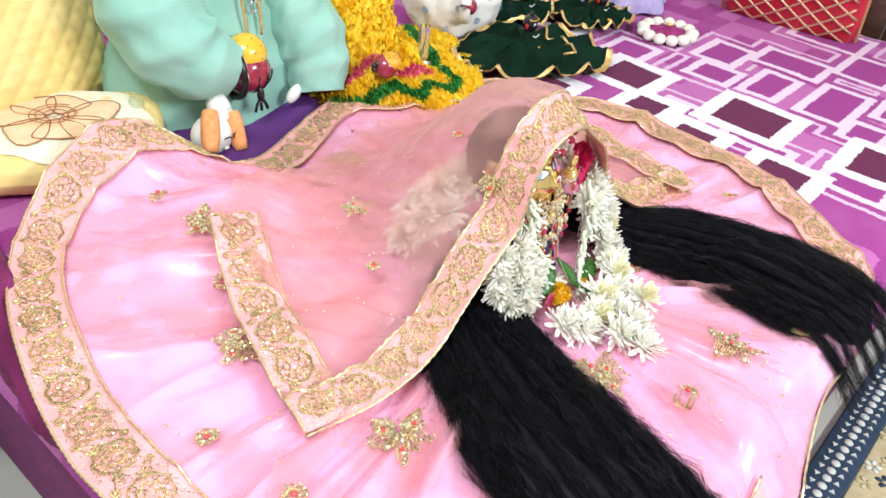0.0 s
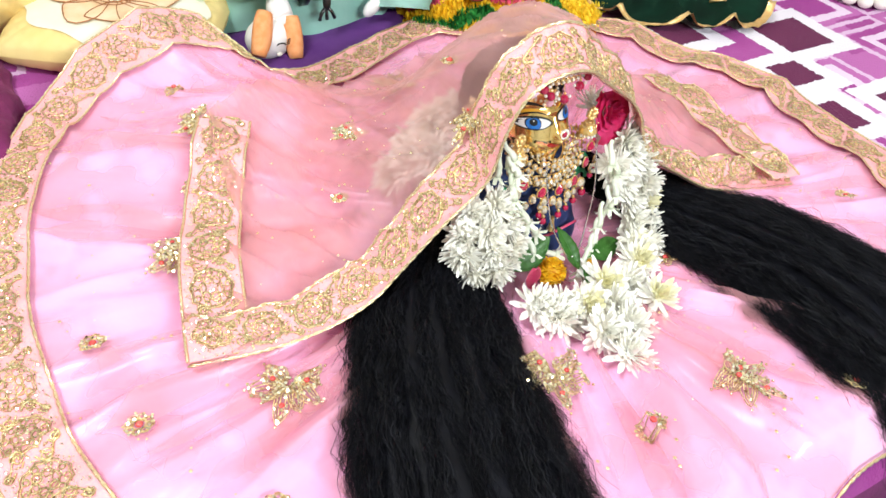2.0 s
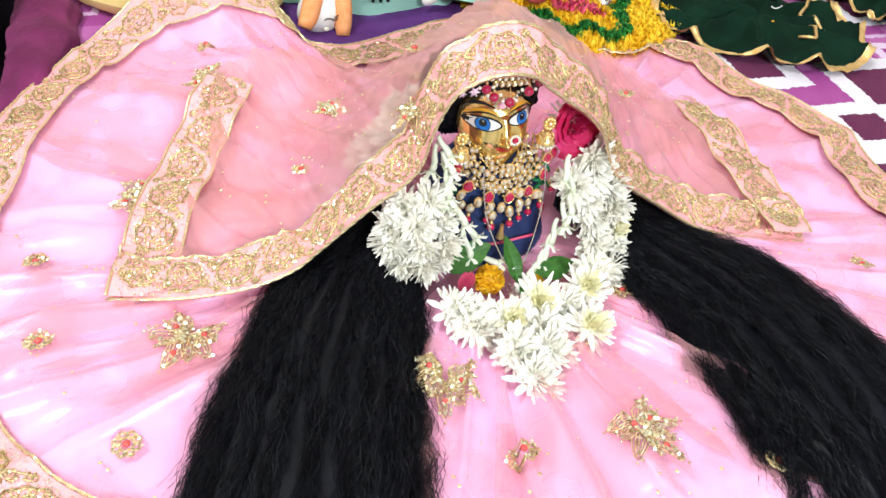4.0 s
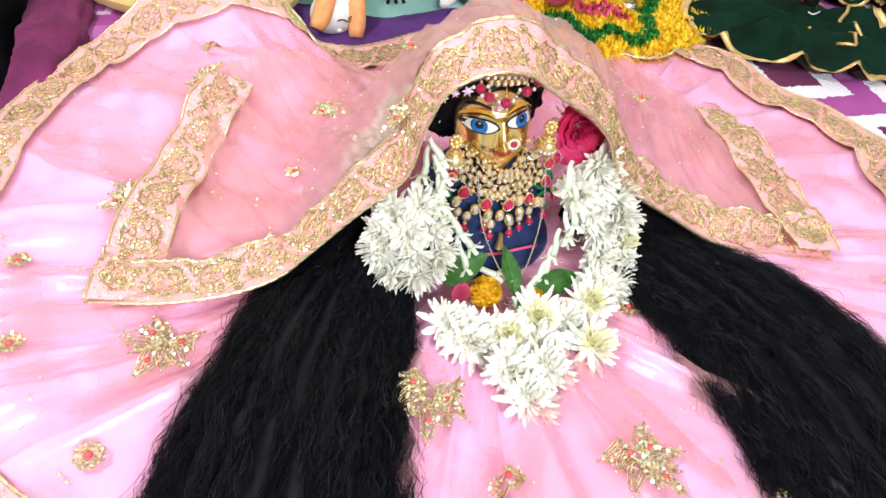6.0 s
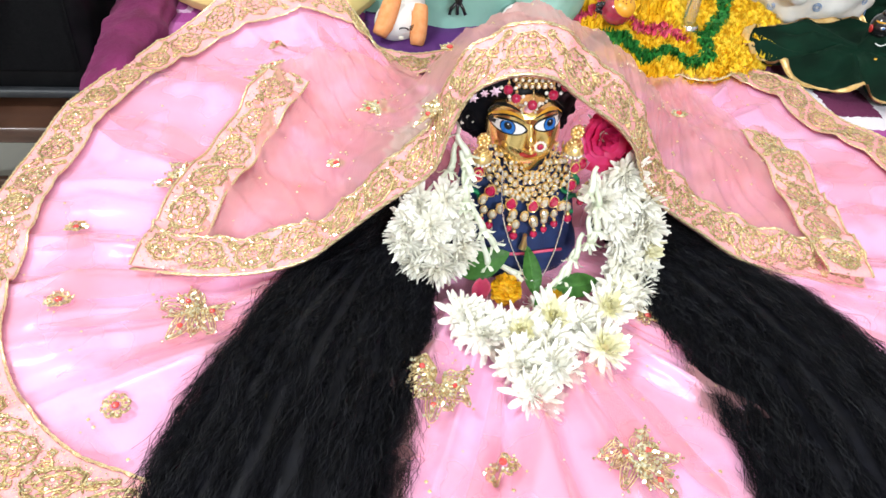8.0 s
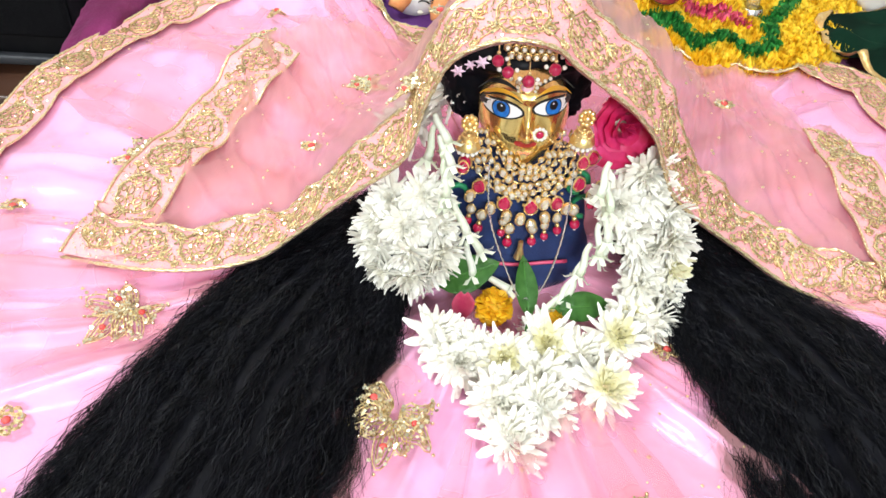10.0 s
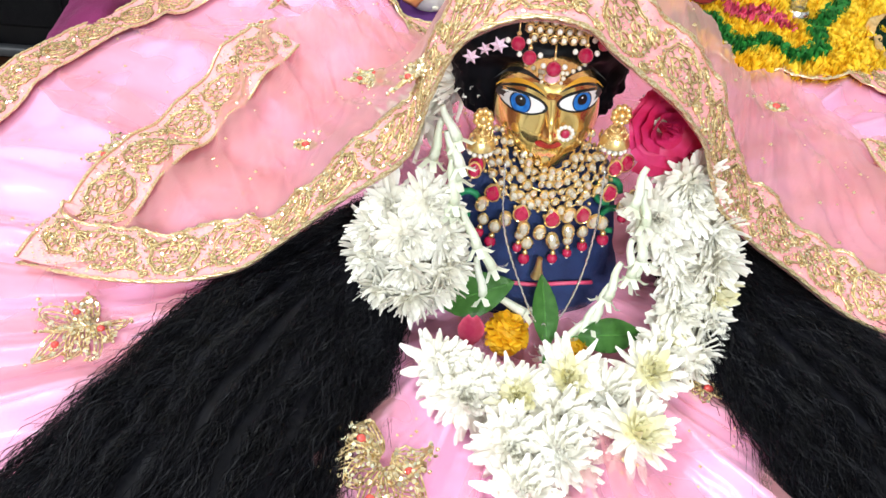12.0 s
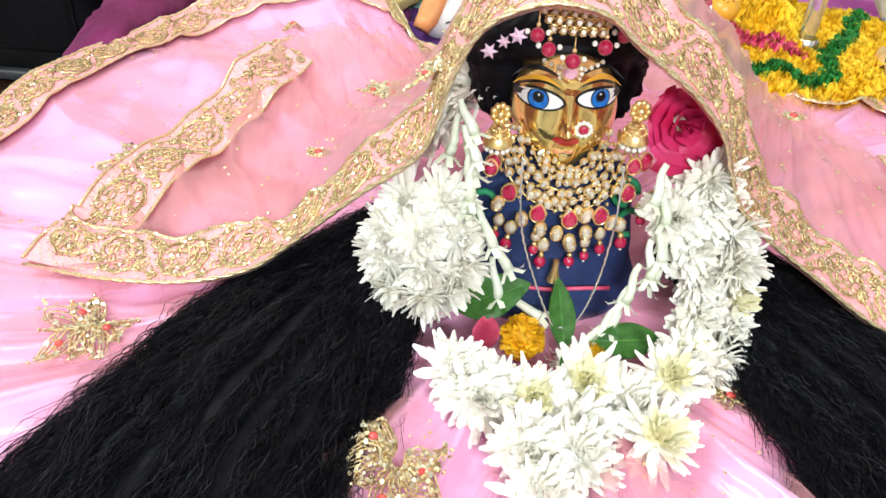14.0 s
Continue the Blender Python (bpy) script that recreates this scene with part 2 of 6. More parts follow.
def tube(bm, pts, r, sides=4, mi=0, closed=False, taper=None):
    """A tube along points; taper(i/n) scales the radius."""
    pts = [Vector(p) for p in pts]
    n = len(pts)
    rings = []
    for i, p in enumerate(pts):
        a = pts[(i - 1) % n] if closed or i > 0 else pts[i]
        b = pts[(i + 1) % n] if closed or i < n - 1 else pts[i]
        d = (b - a).normalized() if (b - a).length > 1e-9 else V(0, 0, 1)
        s = d.cross(V(0.13, 0.05, 1)).normalized()
        t = d.cross(s)
        rr = r * (taper(i / (n - 1)) if taper else 1)
        rings.append([bm.verts.new(p + rr * (math.cos(k * 2 * math.pi / sides) * s + math.sin(k * 2 * math.pi / sides) * t)) for k in range(sides)])
    for i in range(n if closed else n - 1):
        a, b = rings[i], rings[(i + 1) % n]
        for k in range(sides):
            f = bm.faces.new((a[k], a[(k + 1) % sides], b[(k + 1) % sides], b[k]))
            f.material_index = mi
    if not closed:
        for ring in (rings[0], rings[-1]):
            if sides > 2:
                f = bm.faces.new(ring)
                f.material_index = mi


def ball(bm, c, r, mi=0, seg=10, ring=6, scale=(1, 1, 1), m=None):
    c = Vector(c)
    mm = Matrix.Translation(c) @ (m or Matrix()) @ Matrix.Diagonal((r * scale[0], r * scale[1], r * scale[2], 1))
    g = bmesh.ops.create_uvsphere(bm, u_segments=seg, v_segments=ring, radius=1, matrix=mm)
    for v in g["verts"]:
        for f in v.link_faces:
            f.material_index = mi


def block(bm, lo, hi, mi=0, bevel=0.0, m=None):
    g = bmesh.ops.create_cube(bm, size=1, matrix=(m or Matrix()) @ Matrix.Translation((Vector(lo) + Vector(hi)) / 2) @ Matrix.Diagonal((*(Vector(hi) - Vector(lo)), 1)))
    fs = {f for v in g["verts"] for f in v.link_faces}
    for f in fs:
        f.material_index = mi
    if bevel:
        es = {e for v in g["verts"] for e in v.link_edges}
        r = bmesh.ops.bevel(bm, geom=list(es), offset=bevel, segments=2, affect="EDGES", profile=0.5)
        for f in r["faces"]:
            f.material_index = mi


def spline(ctrl, s, closed=False):
    """Catmull-Rom through control points, s in 0..1."""
    n = len(ctrl)
    k = s * (n if closed else n - 1)
    i = int(math.floor(k))
    if not closed:
        i = min(i, n - 2)
    f = k - i
    p = [Vector(ctrl[(i + d) % n] if closed else ctrl[max(0, min(n - 1, i + d))]) for d in (-1, 0, 1, 2)]
    return 0.5 * ((2 * p[1]) + (p[2] - p[0]) * f + (2 * p[0] - 5 * p[1] + 4 * p[2] - p[3]) * f * f + (3 * p[1] - p[0] - 3 * p[2] + p[3]) * f * f * f)


def nz(x, y=0.0, z=0.0):
    return noise.noise(V(x, y, z))


def smooth01(x):
    x = max(0.0, min(1.0, x))
    return x * x * (3 - 2 * x)


def bump2(x, y, cx, cy, rx, ry):
    return math.exp(-((x - cx) / rx) ** 2 - ((y - cy) / ry) ** 2)


# ---------------------------------------------------------------- room
def slab(name, lo, hi, material, label):
    bm = bmesh.new()
    block(bm, lo, hi)
    return solo(name, bm, material, label, name.split("_")[0], kind="structure", smooth=False)


slab("floor", (-2.6, -3.2, FLOOR - 0.1), (2.9, 1.5, FLOOR), M_floor, "pale grey polished floor tiles")
slab("wall_north", (-2.7, 1.3, FLOOR), (3.0, 1.42, 2.5), M_wall, "plain cream painted wall behind the bed")
slab("wall_south", (-2.7, -3.3, FLOOR), (3.0, -3.2, 2.5), M_wall, "plain cream painted wall")
slab("wall_west", (-2.7, -3.2, FLOOR), (-2.6, 1.3, 2.5), M_wall, "plain cream painted wall")
slab("wall_east", (2.9, -3.2, FLOOR), (3.0, 1.3, 2.5), M_wall, "plain cream painted wall")
slab("ceiling", (-2.7, -3.3, 2.5), (3.0, 1.42, 2.6), M_ceil, "plain white painted ceiling")

# ---------------------------------------------------------------- bed
DARK = [(0.822, 0.037, 0.062, 0.065), (0.804, 0.320, 0.058, 0.052), (0.690, 0.212, 0.036, 0.035), (0.648, 0.083, 0.033, 0.038),
        (0.633, -0.105, 0.042, 0.045), (0.83, -0.23, 0.06, 0.05), (0.98, 0.62, 0.07, 0.06), (0.60, 0.42, 0.04, 0.05)]
FRAMES = [(0.98, 0.20, 0.05, 0.05), (1.02, 0.08, 0.08, 0.04), (1.12, 0.24, 0.07, 0.05), (1.20, 0.10, 0.06, 0.08), (1.05, -0.06, 0.10, 0.05),
          (1.32, -0.05, 0.08, 0.06), (0.95, -0.16, 0.05, 0.04), (1.15, -0.20, 0.09, 0.06), (1.48, 0.10, 0.07, 0.09), (1.42, -0.22, 0.09, 0.05),
          (0.72, -0.02, 0.02, 0.07), (0.74, 0.15, 0.03, 0.05), (0.93, 0.40, 0.06, 0.05), (0.56, 0.02, 0.04, 0.06), (0.72, -0.22, 0.05, 0.06), (-0.55, 0.80, 0.05, 0.06), (-0.45, 0.95, 0.06, 0.05)]


def blanket_material():
    m = mat("printed_plush", (0.3, 0.05, 0.25), 0.9, bump=0.7, bscale=260, bdist=0.004, sheen=0.08, tint=(1, 0.6, 0.9))
    nt = m.node_tree
    L = nt.links.new

    def mth(op, a, b=None):
        n = nt.nodes.new("ShaderNodeMath")
        n.operation = op
        for i, q in enumerate((a, b)):
            if q is None:
                continue
            if isinstance(q, (int, float)):
                n.inputs[i].default_value = q
            else:
                L(q, n.inputs[i])
        return n.outputs[0]

    tc = nt.nodes.new("ShaderNodeTexCoord")
    no = nt.nodes.new("ShaderNodeTexNoise")
    no.inputs["Scale"].default_value = 120
    L(tc.outputs["Object"], no.inputs["Vector"])
    no2 = nt.nodes.new("ShaderNodeTexNoise")
    no2.inputs["Scale"].default_value = 11
    L(tc.outputs["Object"], no2.inputs["Vector"])
    sx = nt.nodes.new("ShaderNodeSeparateXYZ")
    L(tc.outputs["Object"], sx.inputs[0])
    fz = mth("MULTIPLY", mth("SUBTRACT", no.outputs[0], 0.5), 0.012)
    X, Y = mth("ADD", sx.outputs[0], fz), mth("ADD", sx.outputs[1], fz)

    def dist(boxes):
        d = None
        for cx, cy, hx, hy in boxes:
            a = mth("SUBTRACT", mth("ABSOLUTE", mth("SUBTRACT", X, cx)), hx)
            b = mth("SUBTRACT", mth("ABSOLUTE", mth("SUBTRACT", Y, cy)), hy)
            e = mth("MAXIMUM", a, b)
            d = e if d is None else mth("MINIMUM", d, e)
        return d

    d1, d2 = dist(DARK), dist(FRAMES)

    def mix(f, a, b):
        n = nt.nodes.new("ShaderNodeMix")
        n.data_type = "RGBA"
        L(f, n.inputs[0])
        for i, q in ((6, a), (7, b)):
            if isinstance(q, tuple):
                n.inputs[i].default_value = (*q, 1)
            else:
                L(q, n.inputs[i])
        return n.outputs[2]

    # broad fields of mauve and magenta, lilac frames, white frames, maroon squares
    sn = nt.nodes.new("ShaderNodeVectorMath")
    sn.operation = "SNAP"
    cb = nt.nodes.new("ShaderNodeCombineXYZ")
    L(X, cb.inputs[0])
    L(Y, cb.inputs[1])
    L(cb.outputs[0], sn.inputs[0])
    sn.inputs[1].default_value = (0.085, 0.055, 1.0)
    wn = nt.nodes.new("ShaderNodeTexWhiteNoise")
    L(sn.outputs[0], wn.inputs["Vector"])
    f0 = mth("MULTIPLY", mth("GREATER_THAN", wn.outputs["Value"], 0.55), mth("ADD", 0.3, no2.outputs[0]))
    c = mix(f0, (0.50, 0.13, 0.40), (0.33, 0.03, 0.24))
    c = mix(mth("LESS_THAN", d2, -0.012), c, (0.33, 0.035, 0.25))
    c = mix(mth("LESS_THAN", mth("ABSOLUTE", d2), 0.010), c, (0.80, 0.62, 0.78))
    c = mix(mth("LESS_THAN", mth("ABSOLUTE", mth("SUBTRACT", d2, 0.035)), 0.006), c, (0.72, 0.48, 0.68))
    near = mth("LESS_THAN", d1, 0.034)
    c = mix(near, c, (0.84, 0.78, 0.84))
    c = mix(mth("LESS_THAN", d1, 0.0), c, (0.12, 0.006, 0.055))
    L(c, nt.nodes["Principled BSDF"].inputs["Base Color"])
    return m


M_blanket = blanket_material()
bed = thing("bed", "low bed under a purple and white patterned plush blanket", "bed", at=(0.5, 0.4, FLOOR))
bm = bmesh.new()
block(bm, (-0.565, -0.355, FLOOR), (1.62, 1.25, -0.03), bevel=0.03)
part("mattress", bm, M_purple, bed, "dark purple plush cover")
bm = bmesh.new()


def blanket_at(u, v):
    x, y = -0.575 + 2.215 * u, -0.37 + 1.63 * v
    z = 0.0 + 0.003 * nz(x * 6, y * 6) + 0.002 * nz(x * 20, y * 20)
    e = min(x + 0.575, 1.64 - x, (y + 0.37))
    if e < 0.05:
        z -= 0.2 * ((0.05 - e) / 0.05) ** 2 * 0.6
    return V(x, y, z)


sheet(bm, blanket_at, 120, 90)
part("blanket", bm, M_blanket, bed, "white and maroon rectangle print")

# ---------------------------------------------------------------- skirt
HEM = [(-0.08, -0.44), (-0.22, -0.43), (-0.36, -0.325), (-0.478, -0.250), (-0.558, -0.155), (-0.592, -0.05), (-0.600, 0.05), (-0.600, 0.17), (-0.576, 0.305), (-0.528, 0.445),
       (-0.455, 0.553), (-0.335, 0.622), (-0.225, 0.635), (-0.165, 0.565), (-0.115, 0.505), (0.03, 0.55), (0.17, 0.60), (0.30, 0.53), (0.40, 0.485), (0.50, 0.475),
       (0.55, 0.34), (0.615, 0.20), (0.60, 0.07), (0.60, -0.05), (0.56, -0.15), (0.49, -0.25), (0.42, -0.335), (0.27, -0.378), (0.13, -0.378), (0.03, -0.405)]
CEN = V(0.0, 0.035)


def hem(s):
    p = spline([V(x, y, 0) for x, y in HEM], s % 1.0, True)
    return V(p.x, p.y)


def fold(s, r):
    """Height of the gathers that run from the waist to the hem."""
    a = nz(s * 34, r * 1.1, 3.1)
    b = nz(s * 75 + 9, r * 1.6, 7.7)
    c = nz(s * 15, r * 0.9, 1.3)
    ridge = (1 - abs(a)) ** 4
    wide = (1 - abs(nz(s * 13 + 4, r * 1.5, 5.5))) ** 3
    fine = (1 - abs(nz(s * 58 + 2.5 * r, r * 2.2, 11.9))) ** 5 * smooth01(nz(s * 9, r * 4, 31.0) + 0.55)
    env = smooth01((r - 0.08) / 0.35) * (1 - 0.6 * smooth01((r - 0.72) / 0.28))
    return env * (0.021 * ridge + 0.005 * b + 0.012 * c + 0.018 * wide + 0.007 * fine - 0.018)


def base_h(x, y):
    """The lie of the cloth over what is under it."""
    z = 0.010
    z += 0.090 * bump2(x, y, -0.30, 0.67, 0.19, 0.12)
    z += 0.058 * bump2(x, y, -0.25, 0.37, 0.12, 0.10)
    z += 0.012 * bump2(x, y, 0.02, 0.08, 0.10, 0.12)
    z += 0.045 * bump2(x, y, 0.02, 0.20, 0.20, 0.14)
    z += 0.020 * bump2(x, y, 0.32, 0.15, 0.12, 0.2)
    if y < -0.34:
        z -= 2.4 * (-0.34 - y) ** 1.3
    if x < -0.55:
        z -= 0.2 * (-0.55 - x)
    return z


def lay(x, y, s, r):
    """Height of the satin, never under the bed's top."""
    b = base_h(x, y)
    return b + max(fold(s, r), -0.005)


def skirt_at(s, r, lift=0.0):
    h = hem(s)
    p = CEN + (h - CEN) * r
    return V(p.x, p.y, lay(p.x, p.y, s, r) + lift)


ANG = [(math.atan2(q.y, q.x), i / 400) for i, q in enumerate([hem(i / 400) - CEN for i in range(400)])]
ANG.sort()
ANG_A = np.array([ANG[-1][0] - 2 * math.pi] + [a for a, s in ANG] + [ANG[0][0] + 2 * math.pi])
ANG_X = np.array([math.cos(2 * math.pi * s) for s in [ANG[-1][1]] + [s for a, s in ANG] + [ANG[0][1]]])
ANG_Y = np.array([math.sin(2 * math.pi * s) for s in [ANG[-1][1]] + [s for a, s in ANG] + [ANG[0][1]]])


def cloth_z(x, y):
    """Height of the skirt's net over a place of the plan."""
    w = V(x, y) - CEN
    a = math.atan2(w.y, w.x)
    s = (math.atan2(float(np.interp(a, ANG_A, ANG_Y)), float(np.interp(a, ANG_A, ANG_X))) / (2 * math.pi)) % 1.0
    r = w.length / max(1e-6, (hem(s) - CEN).length)
    if r > 1.0:
        return base_h(x, y)
    return lay(x, y, s, r) + net_lift(s, r)


def net_lift(u, r):
    return 0.003 + smooth01((r - 0.12) / 0.4) * (1 - smooth01((r - 0.74) / 0.14)) * (0.003 + 0.008 * (1 - abs(nz(u * 22 + r * 2.5, r * 3, 20.5))) ** 4 + 0.005 * nz(u * 60, r * 5, 4.4))


def hem_at(s, v, width, lift):
    """A point on the skirt v widths in from the hem."""
    h = hem(s)
    ln = (h - CEN).length
    return skirt_at(s, 1 - v * width / ln, lift)


def bead(bm, p, r):
    """A small faceted bead."""
    v = [bm.verts.new(p + V(*d) * r) for d in ((1, 0, 0), (0, 1, 0), (-1, 0, 0), (0, -1, 0), (0, 0, 1))]
    for i in range(4):
        bm.faces.new((v[i], v[(i + 1) % 4], v[4]))


# ---- embroidery: thread work drawn on any surface on(u, v) in metres along and across
def curl(cx, cy, r0, r1, a0, turns, n=14):
    return [(cx + (r0 + (r1 - r0) * i / n) * math.cos(a0 + turns * 2 * math.pi * i / n), cy + (r0 + (r1 - r0) * i / n) * math.sin(a0 + turns * 2 * math.pi * i / n)) for i in range(n + 1)]


def border_motifs(length, w):
    """Thread lines for a border: rosettes in beaded rings, joined by paired scrolls with leaf sprays."""
    out, dots = [], []
    n = max(1, round(length / (w * 0.98)))
    step = length / n
    tau = 2 * math.pi

    def y_of(y):
        return w * (0.50 + 0.86 * y)

    for k in range(n):
        c = (k + 0.5) * step + random.uniform(-0.03, 0.03) * w
        flip = 1 if k % 2 else -1
        a0 = random.uniform(0, 1)
        for r, lobes in ((0.36, 9), (0.325, 9), (0.18, 6)):
            out.append([(c + w * r * (1 + 0.05 * math.cos(t / 30 * tau * lobes)) * math.cos(t / 30 * tau), y_of(r * 1.12 * (1 + 0.06 * math.cos(t / 30 * tau * lobes)) * math.sin(t / 30 * tau))) for t in range(31)])
        for q in range(6):
            a = a0 + q * tau / 6
            out.append([(c + w * (0.17 * math.cos(a) + 0.075 * math.cos(a + t * 0.7)), y_of(0.17 * math.sin(a) + 0.075 * math.sin(a + t * 0.7))) for t in range(10)])
        for q in range(9):
            a = a0 + q * tau / 9
            out.append([(c + w * (0.28 + 0.05 * math.cos(t * 0.8)) * math.cos(a + 0.16 * math.sin(t * 0.8)), y_of((0.31 + 0.05 * math.cos(t * 0.8)) * math.sin(a + 0.16 * math.sin(t * 0.8)))) for t in range(9)])
        x0 = c + step / 2
        for sgn in (1, -1):
            for q in (0.0, 0.05):
                out.append([(x0 + sgn * flip * w * (0.02 + (0.17 - q) * math.sin(t * 0.42)), y_of(sgn * (0.04 + 0.037 * t))) for t in range(13)])
            out.append([(x, y_of(y / w)) for x, y in curl(x0 + sgn * flip * w * 0.10, sgn * w * 0.20, w * 0.11, w * 0.015, 1.5 * sgn, 1.7 * sgn * flip, 18)])
            out.append([(x, y_of(y / w)) for x, y in curl(x0 - sgn * flip * w * 0.13, sgn * w * 0.40, w * 0.09, w * 0.015, 0.4, -1.5 * sgn * flip, 14)])
            for q in range(4):
                bx, by = x0 - sgn * flip * w * 0.05 * q, sgn * (0.12 + 0.08 * q)
                out.append([(bx + w * 0.045 * (t / 6) * (1 if q % 2 else -1) + w * 0.015 * math.sin(t), y_of(by + 0.012 * t * sgn)) for t in range(7)])
        for q in range(26):
            a = q * tau / 26
            dots.append((c + w * 0.40 * math.cos(a), y_of(0.45 * math.sin(a))))
        for q in range(10):
            a = q * tau / 10
            dots.append((c + w * 0.06 * math.cos(a), y_of(0.06 * math.sin(a))))
        for q in range(110):
            dots.append((c + random.uniform(-0.5, 0.5) * step, y_of(random.uniform(-0.52, 0.52))))
    return out, dots


def sequin(bm, p, r, mi=0):
    """A small round sequin sewn on at a slant."""
    d = V(random.uniform(-0.55, 0.55), random.uniform(-0.75, 0.35), 1).normalized()
    s = d.orthogonal().normalized()
    t = d.cross(s)
    f = bm.faces.new([bm.verts.new(p + d * 0.0006 + (s * math.cos(a * 1.0472) + t * math.sin(a * 1.0472)) * r) for a in range(6)])
    f.material_index = mi


def embroider(parent, on, length, w):
    lines, dots = border_motifs(length, w)
    bm = bmesh.new()
    for ln in lines:
        pts = [on(min(max(x, 0), length), min(max(y, 0.05 * w), 0.95 * w)) for x, y in ln]
        tube(bm, pts, random.choice((0.0007, 0.0009, 0.0012)), 3)
    part("gold_embroidery", bm, M_zari, parent, "raised gold thread scrollwork", kind="stuff")
    bm = bmesh.new()
    for x, y in dots:
        p = on(min(max(x, 0), length), min(max(y, 0.04 * w), 0.96 * w))
        sequin(bm, p + V(0, 0, 0.0008), random.uniform(0.0005, 0.0011))
    part("sequin_work", bm, M_sequin, parent, "tiny pale gold sequins", kind="stuff", smooth=False)


def cord(parent, pts, r=0.0017):
    """A twisted gold cord: two strands wound round each other."""
    bm = bmesh.new()
    fine = []
    for a, b in zip(pts, pts[1:]):
        n = max(1, int((b - a).length / 0.0035))
        fine += [a.lerp(b, i / n) for i in range(n)]
    for ph in (0, math.pi):
        tube(bm, [p + V(math.cos(i * 1.3 + ph), math.sin(i * 1.3 + ph), 0.6 * math.sin(i * 1.3 + ph)) * r * 0.5 for i, p in enumerate(fine)], r * 0.75, 4)
    part("edge_cord", bm, M_cord, parent, "twisted gold cord")


def patch_motif(parent, at, size, turn, kind_of):
    """An embroidered spray: a fan of looped petals with red stones. at(x, y) lays it on the cloth."""
    bm = bmesh.new()
    st = []
    ca, sa = math.cos(turn), math.sin(turn)

    def on(x, y):
        return at(ca * x - sa * y, sa * x + ca * y)

    if kind_of == "spray":
        for k in range(-4, 5):
            a = k * 0.52 + math.pi / 2
            ln = size * (0.86 - 0.07 * abs(k)) * (1.0 if k % 2 == 0 else 0.78)
            for w in (0.17, 0.11, 0.05):
                loop = []
                for i in range(15):
                    t = i / 14 * 2 * math.pi
                    q = 0.5 - 0.5 * math.cos(t)
                    rad, side = ln * (0.12 + 0.88 * q * (0.80 + w)), math.sin(t) * w * size * (1.0 - 0.35 * q)
                    loop.append(on(rad * math.cos(a) - side * math.sin(a), -0.2 * size + rad * math.sin(a) + side * math.cos(a)))
                tube(bm, loop, 0.0008, 3)
            for q in range(26):
                f, g = random.uniform(0.15, 1.0), random.uniform(-1, 1) * size * 0.11
                sequin(bm, on(ln * f * math.cos(a) - g * math.sin(a), -0.2 * size + ln * f * math.sin(a) + g * math.cos(a)) + V(0, 0, 0.0008), random.uniform(0.0011, 0.0019), 2)
            ball(bm, on(ln * 1.06 * math.cos(a), -0.2 * size + ln * 1.06 * math.sin(a)) + V(0, 0, 0.001), 0.0017, 2, 6, 4)
            if k in (-3, 0, 3):
                st.append(on(ln * 0.58 * math.cos(a), -0.2 * size + ln * 0.58 * math.sin(a)))
        for sgn in (1, -1):
            tube(bm, [on(*p) for p in curl(sgn * size * 0.22, -0.36 * size, size * 0.15, size * 0.03, 1.57, 1.3 * sgn, 16)], 0.0009, 3)
    else:
        for k in range(8):
            a = k * math.pi / 4
            for w in (1.0, 0.6):
                tube(bm, [on(*p) for p in curl(size * 0.55 * math.cos(a), size * 0.55 * math.sin(a), size * 0.26 * w, size * 0.22 * w, a, 1, 8)], 0.0008, 3)
            for q in range(3):
                sequin(bm, on(size * random.uniform(0.4, 0.9) * math.cos(a + q * 0.2), size * random.uniform(0.4, 0.9) * math.sin(a + q * 0.2)) + V(0, 0, 0.0008), 0.0014, 2)
        st = [on(0, 0)]
    for p in st:
        ball(bm, p + V(0, 0, 0.001), 0.0032 if kind_of == "spray" else 0.0038, 1, 8, 5, (1, 1, 0.6))
    part("spray_motif" if kind_of == "spray" else "flower_motif", bm, [M_zari, M_coral, M_sequin], parent, "gold beadwork with red stones")


skirt = thing("long_skirt", "pink satin skirt with sheer net and gold embroidered border, spread out", "skirt", at=(0, 0.1, 0))
bm = bmesh.new()
sheet(bm, lambda u, v: skirt_at(u, 0.01 + 0.985 * v), 620, 84, True)
part("satin_layer", bm, M_satin, skirt, "glossy pink satin")
bm = bmesh.new()


def net_at(u, v):
    r = 0.06 + 0.935 * v
    return skirt_at(u, r, net_lift(u, r))


sheet(bm, net_at, 420, 60, True)
part("net_layer", bm, M_net, skirt, "sheer salmon pink net")
rp = random.Random(21)
for k in range(30):
    s0, w0, ph = (k + rp.uniform(0.0, 0.9)) / 30, rp.uniform(0.002, 0.007), rp.uniform(0, 6)
    r0, r1, dr = rp.uniform(0.14, 0.35), rp.uniform(0.82, 0.93), rp.uniform(-0.02, 0.02)

    def pleat(u, v):
        r = r0 + (r1 - r0) * v
        s = s0 + dr * (r - 0.5) + (2 * u - 1) * (0.04 + 0.96 * smooth01(v * 3.5) * smooth01((1 - v) * 6)) * w0 * (0.45 + 0.75 * r) * (1 + 0.5 * nz(r * 4, ph)) + 0.006 * nz(r * 2.5, ph, 3)
        return skirt_at(s, r, net_lift(s % 1.0, r) + 0.0016 + 0.002 * (1 - (2 * u - 1) ** 2) + 0.0003 * (k % 4))
    bm = bmesh.new()
    sheet(bm, pleat, 8, 44)
    part("net_pleat", bm, M_pleat, skirt, "doubled fold of salmon net")
hems = [hem(i / 400) for i in range(401)]
